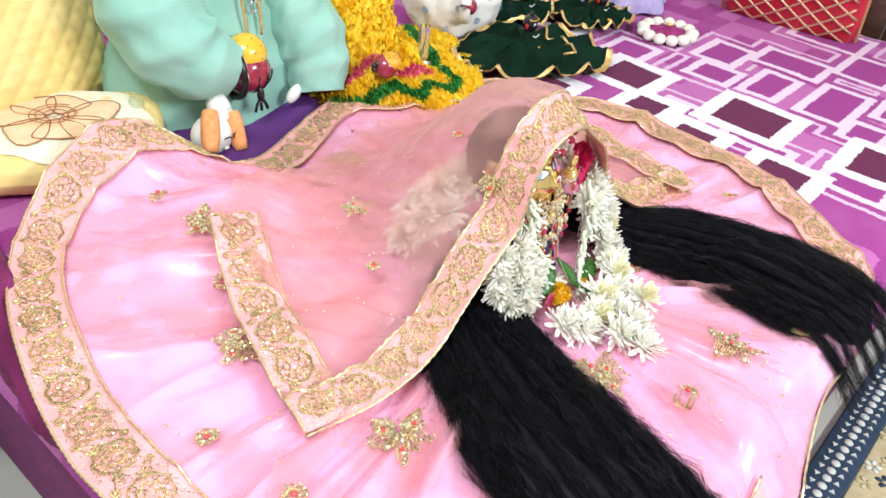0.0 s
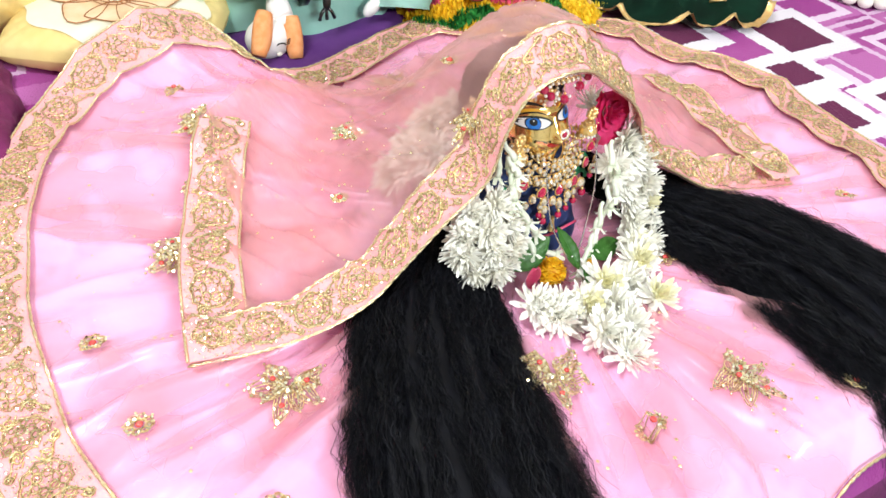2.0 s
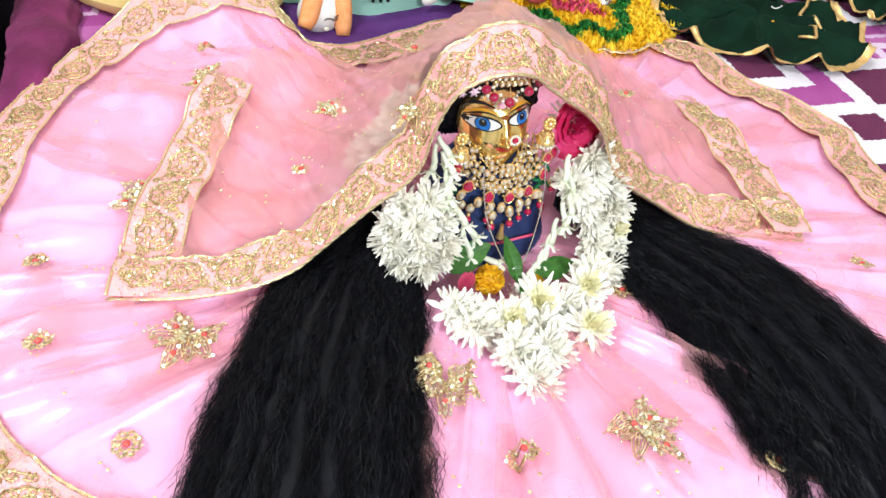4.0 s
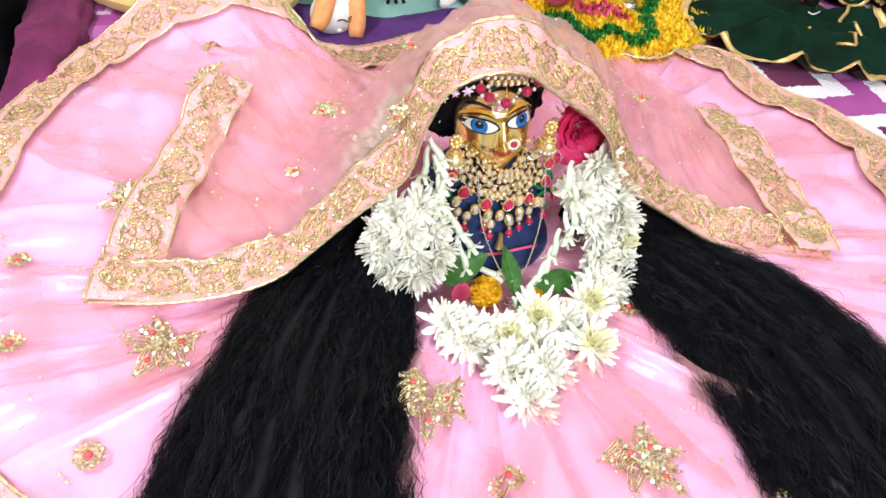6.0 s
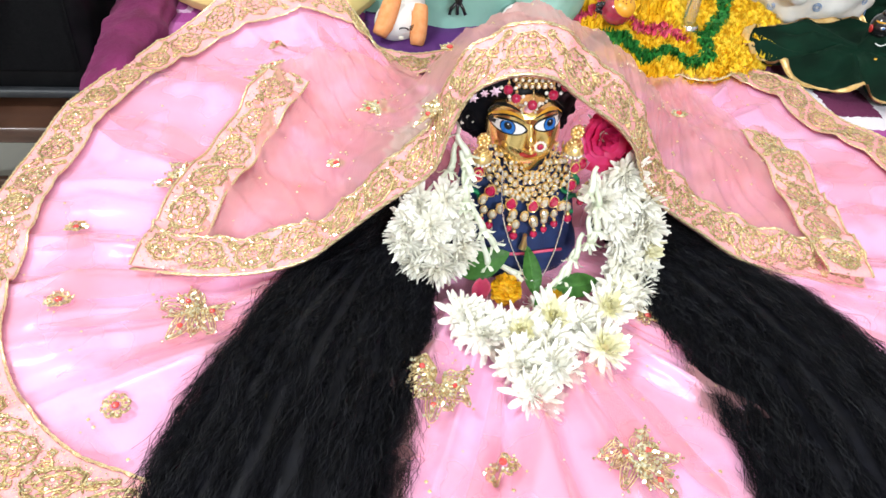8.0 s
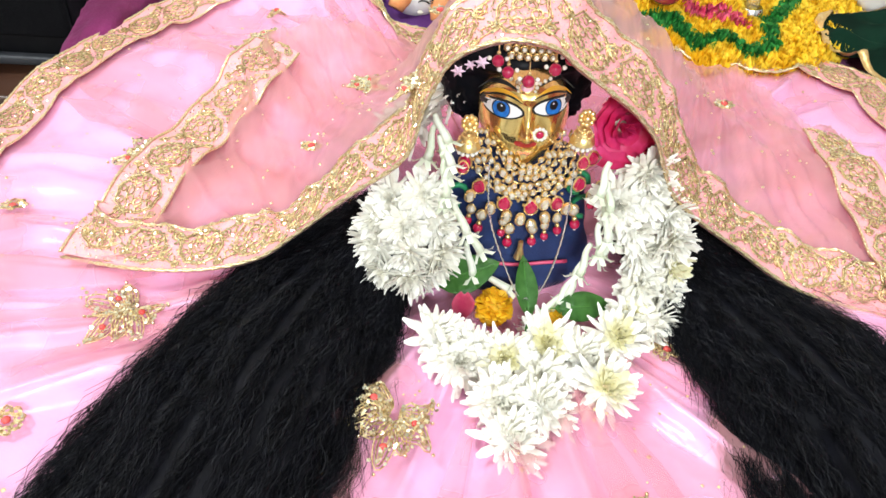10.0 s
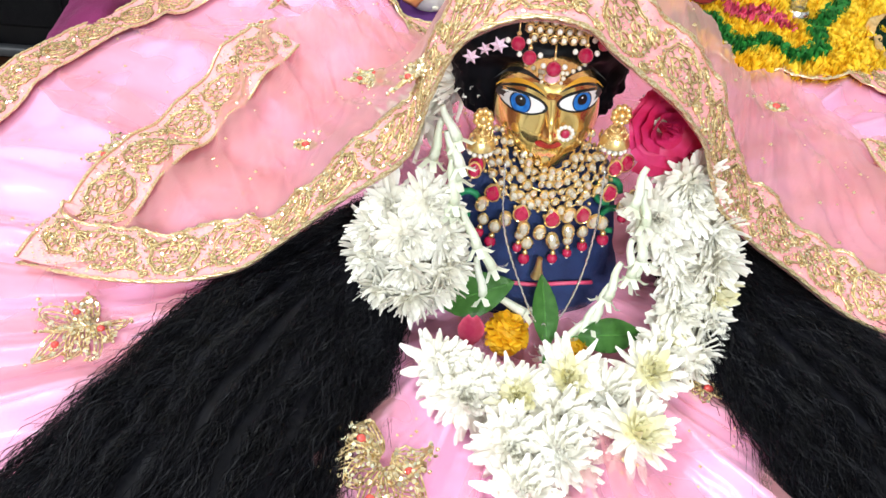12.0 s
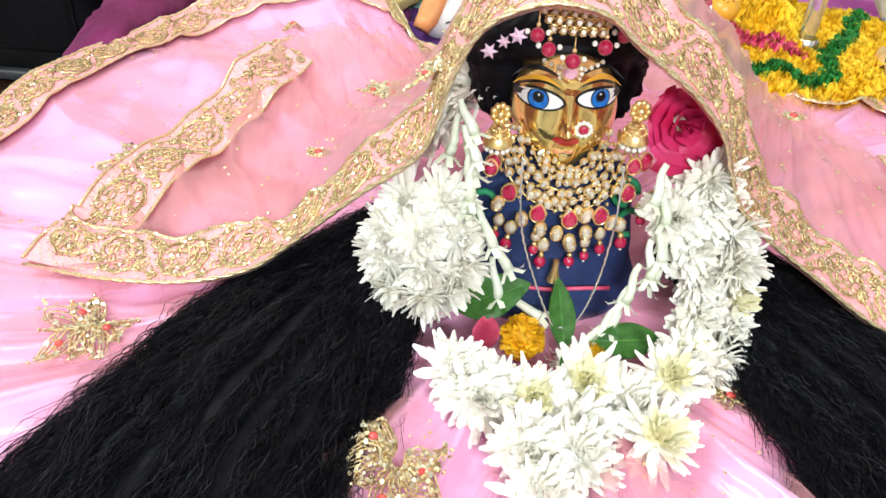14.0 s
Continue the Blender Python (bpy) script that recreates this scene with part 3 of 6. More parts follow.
HLEN = sum((b - a).length for a, b in zip(hems, hems[1:]))
acc = [0.0]
for a, b in zip(hems, hems[1:]):
    acc.append(acc[-1] + (b - a).length)
BW = 0.066


def s_of(d):
    """The hem parameter at d metres along it."""
    d = d % HLEN
    return float(np.interp(d, acc, [i / 400 for i in range(401)]))


bm = bmesh.new()
sheet(bm, lambda u, v: hem_at(0.877 * u, v, BW, 0.008), 460, 8)
part("border", bm, M_hemnet, skirt, "pink net border worked with gold")
embroider(skirt, lambda x, y: hem_at(s_of(x), y / BW, BW, 0.0092), float(np.interp(0.877, [i / 400 for i in range(401)], acc)), BW)
cord(skirt, [hem_at(i / 500, -0.01, BW, 0.009) for i in range(501)])
cord(skirt, [hem_at(0.877 * i / 500, 1.02, BW, 0.010) for i in range(501)])


def skirt_xy(x, y, lift=0.003):
    """The net's surface at a place of the plan."""
    return V(x, y, cloth_z(x, y) + lift)


def on_cloth(cx, cy):
    return lambda x, y: skirt_xy(cx + x, cy + y)


for cx, cy, size, turn in ((-0.338, -0.060, 0.058, 2.5), (0.076, -0.263, 0.060, -2.6), (-0.098, -0.172, 0.056, 2.9), (0.006, 0.402, 0.056, 0.3), (-0.295, 0.358, 0.044, 1.7), (-0.383, 0.165, 0.050, 1.9)):
    patch_motif(skirt, on_cloth(cx, cy), size, turn, "spray")
for cx, cy in ((-0.291, 0.475), (-0.048, -0.258), (-0.472, -0.042), (0.133, -0.075), (0.445, -0.085), (-0.390, -0.170), (-0.328, 0.270), (-0.488, 0.082), (0.19, -0.31)):
    patch_motif(skirt, on_cloth(cx, cy), 0.017, 0.3, "flower")
bm = bmesh.new()
for k in range(420):
    s, r = random.random(), random.uniform(0.25, 0.9)
    p = skirt_at(s, r, net_lift(s, r) + 0.001)
    bead(bm, p, random.choice((0.0012, 0.0016, 0.0022)))
part("bead_work", bm, M_zari, skirt, "small gold beads sewn over the net", kind="stuff")

# ---------------------------------------------------------------- veil
VF = [(-0.413, 0.010, 0.018), (-0.34, -0.012, 0.028), (-0.275, -0.018, 0.036), (-0.225, -0.015, 0.050), (-0.193, -0.012, 0.074), (-0.143, -0.012, 0.121), (-0.098, -0.014, 0.162), (-0.083, -0.014, 0.210),
      (-0.067, -0.016, 0.247), (-0.045, -0.018, 0.264), (-0.020, -0.020, 0.271), (0.009, -0.018, 0.265), (0.028, -0.017, 0.250), (0.050, -0.016, 0.234), (0.075, -0.014, 0.215), (0.098, -0.012, 0.189),
      (0.110, -0.010, 0.163), (0.123, -0.010, 0.137), (0.150, -0.006, 0.110), (0.190, -0.006, 0.082), (0.256, -0.015, 0.042), (0.330, -0.028, 0.028), (0.395, -0.038, 0.022)]
VB = [(-0.293, 0.346, 0.08), (-0.20, 0.39, 0.05), (-0.12, 0.40, 0.045), (0.02, 0.42, 0.045), (0.16, 0.46, 0.05), (0.28, 0.44, 0.05), (0.34, 0.36, 0.045), (0.385, 0.22, 0.04)]
GV = [1.0, 1.06, 0.99, 0.86, 0.68, 0.49, 0.32, 0.18, 0.08, 0.03, 0.0]


GX, GY = np.arange(-0.70, 0.7001, 0.01), np.arange(-0.50, 0.8001, 0.01)
SOFT = np.array([[cloth_z(x, y) for y in GY] for x in GX])
for k in range(2):
    pad = np.pad(SOFT, 1, mode="edge")
    SOFT = sum(pad[i:i + SOFT.shape[0], j:j + SOFT.shape[1]] for i in range(3) for j in range(3)) / 9


def cloth_soft(x, y):
    """The skirt's height, smoothed, for what lies loosely on it."""
    i, j = min(max((x + 0.70) / 0.01, 0), len(GX) - 1.001), min(max((y + 0.50) / 0.01, 0), len(GY) - 1.001)
    a, b = int(i), int(j)
    f, g = i - a, j - b
    return float((SOFT[a, b] * (1 - f) + SOFT[a + 1, b] * f) * (1 - g) + (SOFT[a, b + 1] * (1 - f) + SOFT[a + 1, b + 1] * f) * g)


VF, VB = [V(*p) for p in VF], [V(*p) for p in VB]


def veil_at(u, v):
    f = spline(VF, u)
    b = spline(VB, u)
    k = v * (len(GV) - 1)
    i = min(int(k), len(GV) - 2)
    g = GV[i] + (GV[i + 1] - GV[i]) * (k - i)
    x, y = f.x + (b.x - f.x) * v, f.y + (b.y - f.y) * v
    x -= 0.016 * math.sin(math.pi * v) * max(0.0, 1 - u * 7)
    low = cloth_soft(x, y) + 0.007
    z = max(low, low + (f.z - 0.03) * g) + 0.0
    wob = smooth01(v / 0.12)
    z += wob * (0.007 * nz(u * 16 + v * 3, v * 4, 2.2) + 0.010 * (1 - abs(nz(u * 24 + v * 5, v * 2.5, 9.1))) ** 5 + 0.005 * (1 - abs(nz(u * 60 + v * 9, v * 3, 4.1))) ** 4)
    if v < 0.12:
        z = z * wob + (f.z + 0.10 * v * (f.z - 0.03)) * (1 - wob)
    return V(x, y, z)


veil = thing("veil", "sheer pink veil with gold embroidered border, draped over the statue's head", "veil", at=(0, 0.1, 0))
bm = bmesh.new()
sheet(bm, veil_at, 300, 90)
part("veil_cloth", bm, M_veil, veil, "see-through salmon pink net")


def edge_border(name, curve, inward, n, w, lift):
    """A border along curve(d); inward(d) is the way into the cloth."""
    pts = [curve(i / n) for i in range(n + 1)]
    ac = [0.0]
    for a, b in zip(pts, pts[1:]):
        ac.append(ac[-1] + (b - a).length)
    ln = ac[-1]

    def on(d, y, up=lift):
        t = float(np.interp(d, ac, [i / n for i in range(n + 1)]))
        return inward(t, y) + V(0, -0.3 * up, up)

    bm = bmesh.new()
    sheet(bm, lambda u, v: on(u * ln, v * w, lift - 0.0012), n, 8)
    part(name, bm, M_hemnet, veil, "pink net border worked with gold")
    embroider(veil, on, ln, w)
    cord(veil, [on(ln * i / 200, 0) for i in range(201)])
    cord(veil, [on(ln * i / 200, w) for i in range(201)])


NT, NV = 220, 60
FTAB = [[veil_at(i / NT, 0.45 * j / NV) for j in range(NV + 1)] for i in range(NT + 1)]


def front_in(t, y):
    # walks y metres up the cloth from the front edge
    k = min(t * NT, NT - 1e-6)
    i = int(k)
    out = []
    for row in (FTAB[i], FTAB[i + 1]):
        d, r = 0.0, row[-1]
        for a, b in zip(row, row[1:]):
            s = (b - a).length
            if d + s >= y:
                r = a.lerp(b, (y - d) / s)
                break
            d += s
        out.append(r)
    return out[0].lerp(out[1], k - i)


def side_in(u0, sgn):
    def go(t, y):
        a = veil_at(u0, t)
        b, c = veil_at(u0, min(1, t + 0.04)), veil_at(u0, max(0, t - 0.04))
        d = V(b.y - c.y, c.x - b.x) * sgn
        d.normalize()
        x = a.x + d.x * y, a.y + d.y * y
        return V(x[0], x[1], max(a.z - 0.002 if y < 0.01 else 0, cloth_soft(*x) + 0.004 + 0.010 * smooth01((t - 0.10) / 0.15) + 0.003 * nz(t * 9, y * 30)))
    return go


edge_border("front_border", lambda t: veil_at(t, 0), front_in, 220, 0.056, 0.004)
edge_border("side_border", lambda t: veil_at(0, t), side_in(0, 1), 80, 0.064, 0.004)
edge_border("side_border", lambda t: veil_at(1, t * 0.9), side_in(1, -1), 70, 0.056, 0.007)
bm = bmesh.new()
for k in range(150):
    p = veil_at(random.uniform(0.05, 0.95), random.uniform(0.15, 0.8))
    bead(bm, p + V(0, 0, 0.001), random.choice((0.0012, 0.002)))
part("bead_work", bm, M_cord, veil, "small gold beads sewn over the net", kind="stuff")
for u, v, size in ((0.30, 0.12, 0.036), (0.34, 0.30, 0.012), (0.17, 0.35, 0.013), (0.80, 0.35, 0.012), (0.23, 0.55, 0.035)):
    c = veil_at(u, v)
    patch_motif(veil, lambda x, y, c=c, k=0.9 if 0.25 < u < 0.4 and v < 0.2 else 0.0: c + V(x, y * 0.8, 0.005 + k * x), size, 1.9, "spray" if size > 0.02 else "flower")

# ---------------------------------------------------------------- brass statue
FC = V(-0.001, 0.049, 0.180)
NOD = Matrix.Rotation(radians(-12), 3, "X")


def full(z):
    return math.sqrt(max(0.0, 1 - abs(z) ** 2)) if z > 0 else math.sqrt(max(0.0, 1 - abs(z) ** 3.2))


def jaw(z):
    return 0.038 if z > -0.1 else 0.038 - 0.019 * smooth01((-z - 0.1) / 1.0)


def face_r(az, el):
    """Radius of the head toward an azimuth (0 is the front) and a height angle."""
    z = math.sin(el)
    c = full(z)
    return V(jaw(z) * math.sin(az) * c, -0.040 * math.cos(az) * c, (0.043 if z > 0 else 0.051) * z)


def face_pt(x, z, out=0.0):
    """A point on the face's front at x, z about the head's centre, in metres."""
    zz = max(-0.97, min(0.97, z / (0.043 if z > 0 else 0.051)))
    w, ce = jaw(zz), max(0.1, full(zz))
    sx = max(-0.97, min(0.97, x / (w * ce)))
    y = -0.040 * ce * math.sqrt(1 - sx * sx)
    y -= relief(x, z)
    return FC + NOD @ V(x, y - out, z)


def relief(x, z):
    n = 0.0
    if z < 0.016:
        k = smooth01((0.016 - z) / 0.032)
        n += (0.003 + 0.008 * k) * math.exp(-(x / 0.0042) ** 2) * (1 if z > -0.012 else math.exp(-((z + 0.012) / 0.0025) ** 2))
        n += 0.004 * math.exp(-(x / 0.008) ** 2 - ((z + 0.010) / 0.004) ** 2)
    n += 0.0035 * math.exp(-(x / 0.010) ** 2 - ((z + 0.0165) / 0.004) ** 2)
    n += 0.004 * math.exp(-(x / 0.008) ** 2 - ((z + 0.036) / 0.006) ** 2)
    n += 0.003 * (math.exp(-((abs(x) - 0.021) / 0.010) ** 2 - ((z + 0.010) / 0.011) ** 2))
    n -= 0.002 * (math.exp(-((abs(x) - 0.018) / 0.010) ** 2 - ((z - 0.010) / 0.006) ** 2))
    n += 0.002 * (math.exp(-((abs(x) - 0.018) / 0.013) ** 2 - ((z - 0.024) / 0.004) ** 2))
    return n


bm = bmesh.new()
# head, finer in front
def head_at(u, v):
    az = (u - 0.5) * 2 * math.pi
    el = (v - 0.5) * math.pi * 0.996
    p = face_r(az, el)
    if abs(az) < 1.45:
        p.y -= relief(p.x, p.z) * smooth01((1.45 - abs(az)) / 0.4)
    return FC + NOD @ p
sheet(bm, head_at, 120, 80, False, 0)


def flat_patch(outline, out, mi, cx, cz, tilt=0.0):
    """A thin painted patch on the face: an outline about (cx, cz), fanned in rings."""
    ca, sa = math.cos(tilt), math.sin(tilt)
    rings = []
    for k in (0.0, 0.35, 0.7, 1.0):
        rings.append([bm.verts.new(face_pt(cx + k * (ca * x - sa * z), cz + k * (sa * x + ca * z), out)) for x, z in (outline if k else [(0, 0)])])
    n = len(outline)
    for i in range(n):
        f = bm.faces.new((rings[0][0], rings[1][i], rings[1][(i + 1) % n]))
        f.material_index = mi
        for a, b in zip(rings[1:], rings[2:]):
            f = bm.faces.new((a[i], b[i], b[(i + 1) % n], a[(i + 1) % n]))
            f.material_index = mi


def almond(w, up, dn, n=28, shift=0.0):
    o = []
    for i in range(n):
        t = i / n * 2 * math.pi
        x = math.cos(t)
        s = math.sin(t)
        o.append((w * x, (up if s > 0 else dn) * s * abs(s) ** 0.1 + shift * x))
    return o


def disc(r, n=18):
    return [(r * math.cos(i / n * 2 * math.pi), r * math.sin(i / n * 2 * math.pi)) for i in range(n)]


def bow(w, h, th, n=14):
    """An arched band, for brows and lids."""
    top = [(-w + 2 * w * i / n, h * math.sin(math.pi * i / n) + th * math.sin(math.pi * i / n)) for i in range(n + 1)]
    low = [(w - 2 * w * i / n, h * math.sin(math.pi * i / n) * 0.9 - 0.0002) for i in range(1, n)]
    return top + low


def band(pts, th, out, mi):
    """A painted line along face points (x, z)."""
    a = [bm.verts.new(face_pt(x, z + th * math.sin(math.pi * i / (len(pts) - 1)) + 0.0003, out)) for i, (x, z) in enumerate(pts)]
    b = [bm.verts.new(face_pt(x, z, out)) for x, z in pts]
    for i in range(len(pts) - 1):
        f = bm.faces.new((a[i], a[i + 1], b[i + 1], b[i]))
        f.material_index = mi


def under_lid(r, dx, dz, w, up, dn, n=24):
    """A disc cut off by the lids of an almond eye."""
    o = []
    for i in range(n):
        t = i / n * 2 * math.pi
        x, z = dx + r * math.cos(t), dz + r * math.sin(t)
        e = math.sqrt(max(0.0, 1 - (x / w) ** 2))
        o.append((x, min(max(z, -dn * e), up * e)))
    return o


for sg, cx, cz in ((-1, -0.0205, 0.0090), (1, 0.0200, 0.0125)):
    flat_patch(almond(0.0172, 0.0070, 0.0076, shift=0.0008 * sg), 0.0006, 1, cx, cz)
    flat_patch(almond(0.0156, 0.0052, 0.0062, shift=0.0008 * sg), 0.0010, 2, cx, cz)
    flat_patch(under_lid(0.0072, 0.0008 * sg, -0.0004, 0.0156, 0.0052, 0.0062), 0.0013, 1, cx, cz)
    flat_patch(under_lid(0.0064, 0.0008 * sg, -0.0006, 0.0156, 0.0051, 0.0060), 0.0016, 3, cx, cz)
    flat_patch(under_lid(0.0036, 0.0008 * sg, 0.0008, 0.0156, 0.0050, 0.0060), 0.0019, 1, cx, cz)
    # small white disc paints the eye's highlight onto the pupil
    flat_patch(disc(0.0007), 0.0022, 2, cx + 0.0005 * sg, cz + 0.0022)
    lid = [(cx + sg * 0.001 + 0.0165 * (-1 + 2 * i / 14), cz + 0.0060 + 0.0056 * math.sin(math.pi * i / 14) - 0.0016 * sg * (-1 + 2 * i / 14)) for i in range(15)]
    band(lid, 0.0028, 0.0008, 4)
    brow = [(cx + sg * 0.0025 + 0.0165 * (-1 + 2 * i / 14), cz + 0.0115 + 0.0060 * math.sin(math.pi * i / 14) - 0.0026 * sg * (-1 + 2 * i / 14)) for i in range(15)]
    band(brow, 0.0022, 0.0009, 1)
    band([(x, z - 0.0016) for x, z in lid], 0.0014, 0.0012, 1)
# lips
flat_patch(almond(0.0092, 0.0030, 0.0038), 0.0008, 5, 0.0, -0.0165)
# neck, shoulders, chest and arms under the cloth
def body_at(u, v):
    a = u * 2 * math.pi
    prof = [(0.020, 0.160), (0.022, 0.146), (0.046, 0.138), (0.061, 0.122), (0.066, 0.09), (0.072, 0.05), (0.082, 0.022), (0.092, 0.004)]
    k = v * (len(prof) - 1)
    i = min(int(k), len(prof) - 2)
    f = k - i
    w, z = prof[i][0] + (prof[i + 1][0] - prof[i][0]) * f, prof[i][1] + (prof[i + 1][1] - prof[i][1]) * f
    wr = 0.0015 * nz(math.cos(a) * 5, math.sin(a) * 5, z * 60)
    return V((w + wr) * math.cos(a), 0.052 + (w * (0.68 + 1.2 * max(0.0, 0.09 - z)) + wr) * math.sin(a), z)
sheet(bm, body_at, 48, 30, True, 6)
# dressed hair close round the head
def wig_at(u, v):
    a = (u - 0.5) * 2 * math.pi
    e = -1.25 + v * (math.pi / 2 + 1.24)
    n = 1 + 0.06 * nz(a * 5, e * 6) + 0.05 * nz(a * 14, e * 13) + 0.03 * nz(a * 30, e * 26)
    se = math.sin(e)
    side = 1.0 if se > 0 else 1.0 - 0.02 * se
    p = V(0.066 * side * math.sin(a) * math.cos(e * (1 if e > 0 else 0.75)), -0.042 * math.cos(a) * math.cos(e * (1 if e > 0 else 0.75)), (0.048 if se > 0 else 0.066) * se) * n
    if se < 0.2 and math.cos(a) > 0:
        p.y += 0.020 * math.cos(a) * smooth01((0.2 - se) / 0.4)
    return V(-0.006, 0.080, 0.209) + p


sheet(bm, wig_at, 90, 40, False, 7)
# woven green scrolls and a mauve hem on the blouse
for x, z in ((0.058, 0.100), (-0.052, 0.108), (0.050, 0.128)):
    tube(bm, [V(x + 0.009 * math.cos(t * 0.5), 0.014 + 4.0 * x * x * 0.9 - 0.006, z + 0.011 * math.sin(t * 0.5)) for t in range(11)], 0.0026, 5, 8)
tube(bm, [V(-0.05 + 0.01 * i, 0.004 - 0.010 + 3.0 * (-0.05 + 0.01 * i) ** 2, 0.052 + 0.001 * math.sin(i)) for i in range(11)], 0.0018, 5, 9)
tube(bm, [FC + V(0.026 * math.sin(t), 0.004 - 0.024 * math.cos(t), -0.045 + 0.010 * (1 - math.cos(t))) for t in [-1.5 + 0.25 * i for i in range(13)]], 0.0022, 6, 5)
solo("statue", bm, [M_brass, M_black, M_white, M_iris, M_ochre, M_lip, M_blouse, M_hair, M_emerald, M_pinkp], "small brass statue with painted enamel eyes, dressed in navy cloth", "statue")

# ---------------------------------------------------------------- long hair
def lock(name, ctrl, label, seed):
    """A broad, frizzy lock of hair: ctrl rows are centre, half width, half thickness."""
    rnd = random.Random(seed)
    ob = thing(name, label, "hair", "hair locks", at=ctrl[3][0])
    cs = [V(*c[0]) for c in ctrl]
    ws = [V(c[1], c[2], 0) for c in ctrl]

    def at(u, a, k=1.0):
        c = spline(cs, u)
        d = (spline(cs, min(1, u + 0.01)) - spline(cs, max(0, u - 0.01))).normalized()
        s = d.cross(V(0, 0, 1)).normalized()
        n = s.cross(d)
        w = spline(ws, u)
        return c + s * w.x * math.cos(a) * k + n * w.y * math.sin(a) * k * (1 if math.sin(a) > 0 else 0.35)

    bm = bmesh.new()

    def body(u, v):
        a = u * 2 * math.pi
        k = 0.84 + 0.13 * nz(math.cos(a) * 3.5, math.sin(a) * 3.5 + seed, v * 4) + 0.10 * nz(math.cos(a) * 8, math.sin(a) * 8, v * 13) + 0.06 * nz(math.cos(a) * 20, math.sin(a) * 20, v * 30)
        return at(v * 0.90, a, k * (1 if v < 0.85 else 1 - 0.8 * ((v - 0.85) / 0.15) ** 2))
    sheet(bm, body, 96, 90, True)
    part("hair_mass", bm, M_hair, ob)
    us = np.linspace(0, 1, 160)
    cc = np.array([spline(cs, u) for u in us])
    dd = np.gradient(cc, axis=0)
    dd /= np.linalg.norm(dd, axis=1)[:, None]
    ss = np.cross(dd, (0, 0, 1))
    ss /= np.linalg.norm(ss, axis=1)[:, None]
    nn = np.cross(ss, dd)
    ww = np.array([spline(ws, u) for u in us])
    g = np.random.default_rng(seed)
    N, K = 9000, 38
    a = g.uniform(-0.25, math.pi + 0.25, N)[:, None]
    k0 = (g.uniform(0.84, 1.03, N) + 0.13 * g.random(N) ** 6)[:, None]
    u0 = g.uniform(-0.05, 0.84, N)[:, None]
    u = np.clip(u0 + g.uniform(0.12, 0.30, N)[:, None] * np.linspace(0, 1, K)[None, :], 0, 0.99 - 0.06 * np.abs(np.sin(a * 8)))
    ph, am, fr = g.uniform(0, 6.28, N)[:, None], g.uniform(0.0012, 0.0042, N)[:, None], g.uniform(70, 150, N)[:, None]
    f2, a2 = g.uniform(230, 420, N)[:, None], g.uniform(0.0003, 0.0011, N)[:, None]
    # strands gather in clumps that swell and wander together
    cl = np.round(a * 6) / 6
    aa = a + (cl - a) * 0.4 * np.sin(u * 9 + cl * 11) ** 2 + 0.12 * np.sin(u * 11 + cl * 17)

    def pick(q):
        return np.stack([np.interp(u, us, q[:, c]) for c in range(3)], -1)
    C, S, Nn, W = pick(cc), pick(ss), pick(nn), pick(ww)
    kk = k0 + 0.06 * np.sin(u * 27 + cl * 31) + 0.03 * np.sin(u * 61 + cl * 13)
    flat = np.where(np.sin(aa) > 0, 1.0, 0.35)
    P = C + S * (W[..., 0] * np.cos(aa) * kk + am * np.sin(u * fr + ph) + a2 * np.sin(u * f2 + 2 * ph))[..., None] + Nn * (W[..., 1] * np.sin(aa) * flat * kk + 0.9 * am * np.cos(u * fr * 0.83 + ph * 1.7) + a2 * np.cos(u * f2 + ph))[..., None]
    rad = g.uniform(0.00016, 0.00036, N)[:, None, None] * np.clip(1.25 - np.linspace(0, 1, K), 0.3, 1)[None, :, None]
    tw = g.uniform(0, 3.14, N)[:, None, None]
    side = S * np.cos(tw) + Nn * np.sin(tw)
    verts = np.stack([P - rad * side, P + rad * side], 2).reshape(-1, 3)
    base = (np.arange(N)[:, None] * K + np.arange(K - 1)[None, :]).reshape(-1) * 2
    faces = np.stack([base, base + 1, base + 3, base + 2], -1)
    me = bpy.data.meshes.new("wavy_hair")
    me.from_pydata(verts.tolist(), [], faces.tolist())
    me.materials.append(M_hair)
    me.polygons.foreach_set("use_smooth", [True] * len(me.polygons))
    w = new("wavy_hair", me)
    w.parent = ob
    w.matrix_parent_inverse = Matrix.Translation(ob.location).inverted()
    tagged(w, "", "", "", "stuff")
    bm = bmesh.new()
    for i in range(1100):
        u = rnd.uniform(0.2, 0.95)
        sgn = rnd.choice((0.0, math.pi))
        p = at(u, sgn + rnd.uniform(-0.1, 0.6) * (1 if sgn == 0 else -1), rnd.uniform(0.92, 1.06))
        d = (at(min(1, u + 0.05), sgn) - at(u, sgn)).normalized()
        o = (p - spline(cs, u)).normalized()
        ln, cv, wv = rnd.uniform(0.02, 0.07), rnd.uniform(0.02, 0.32), rnd.uniform(0.0008, 0.0025)
        tube(bm, [p + d * ln * t / 9 + o * (cv * ln * (t / 9) ** 1.5 + wv * math.sin(t * 1.4 + i)) + V(0, 0, 0.002 * math.sin(t + i)) for t in range(10)], rnd.uniform(0.00012, 0.00022), 3)
    part("stray_hair", bm, M_hair, ob, "fine loose hair", True, "stuff")


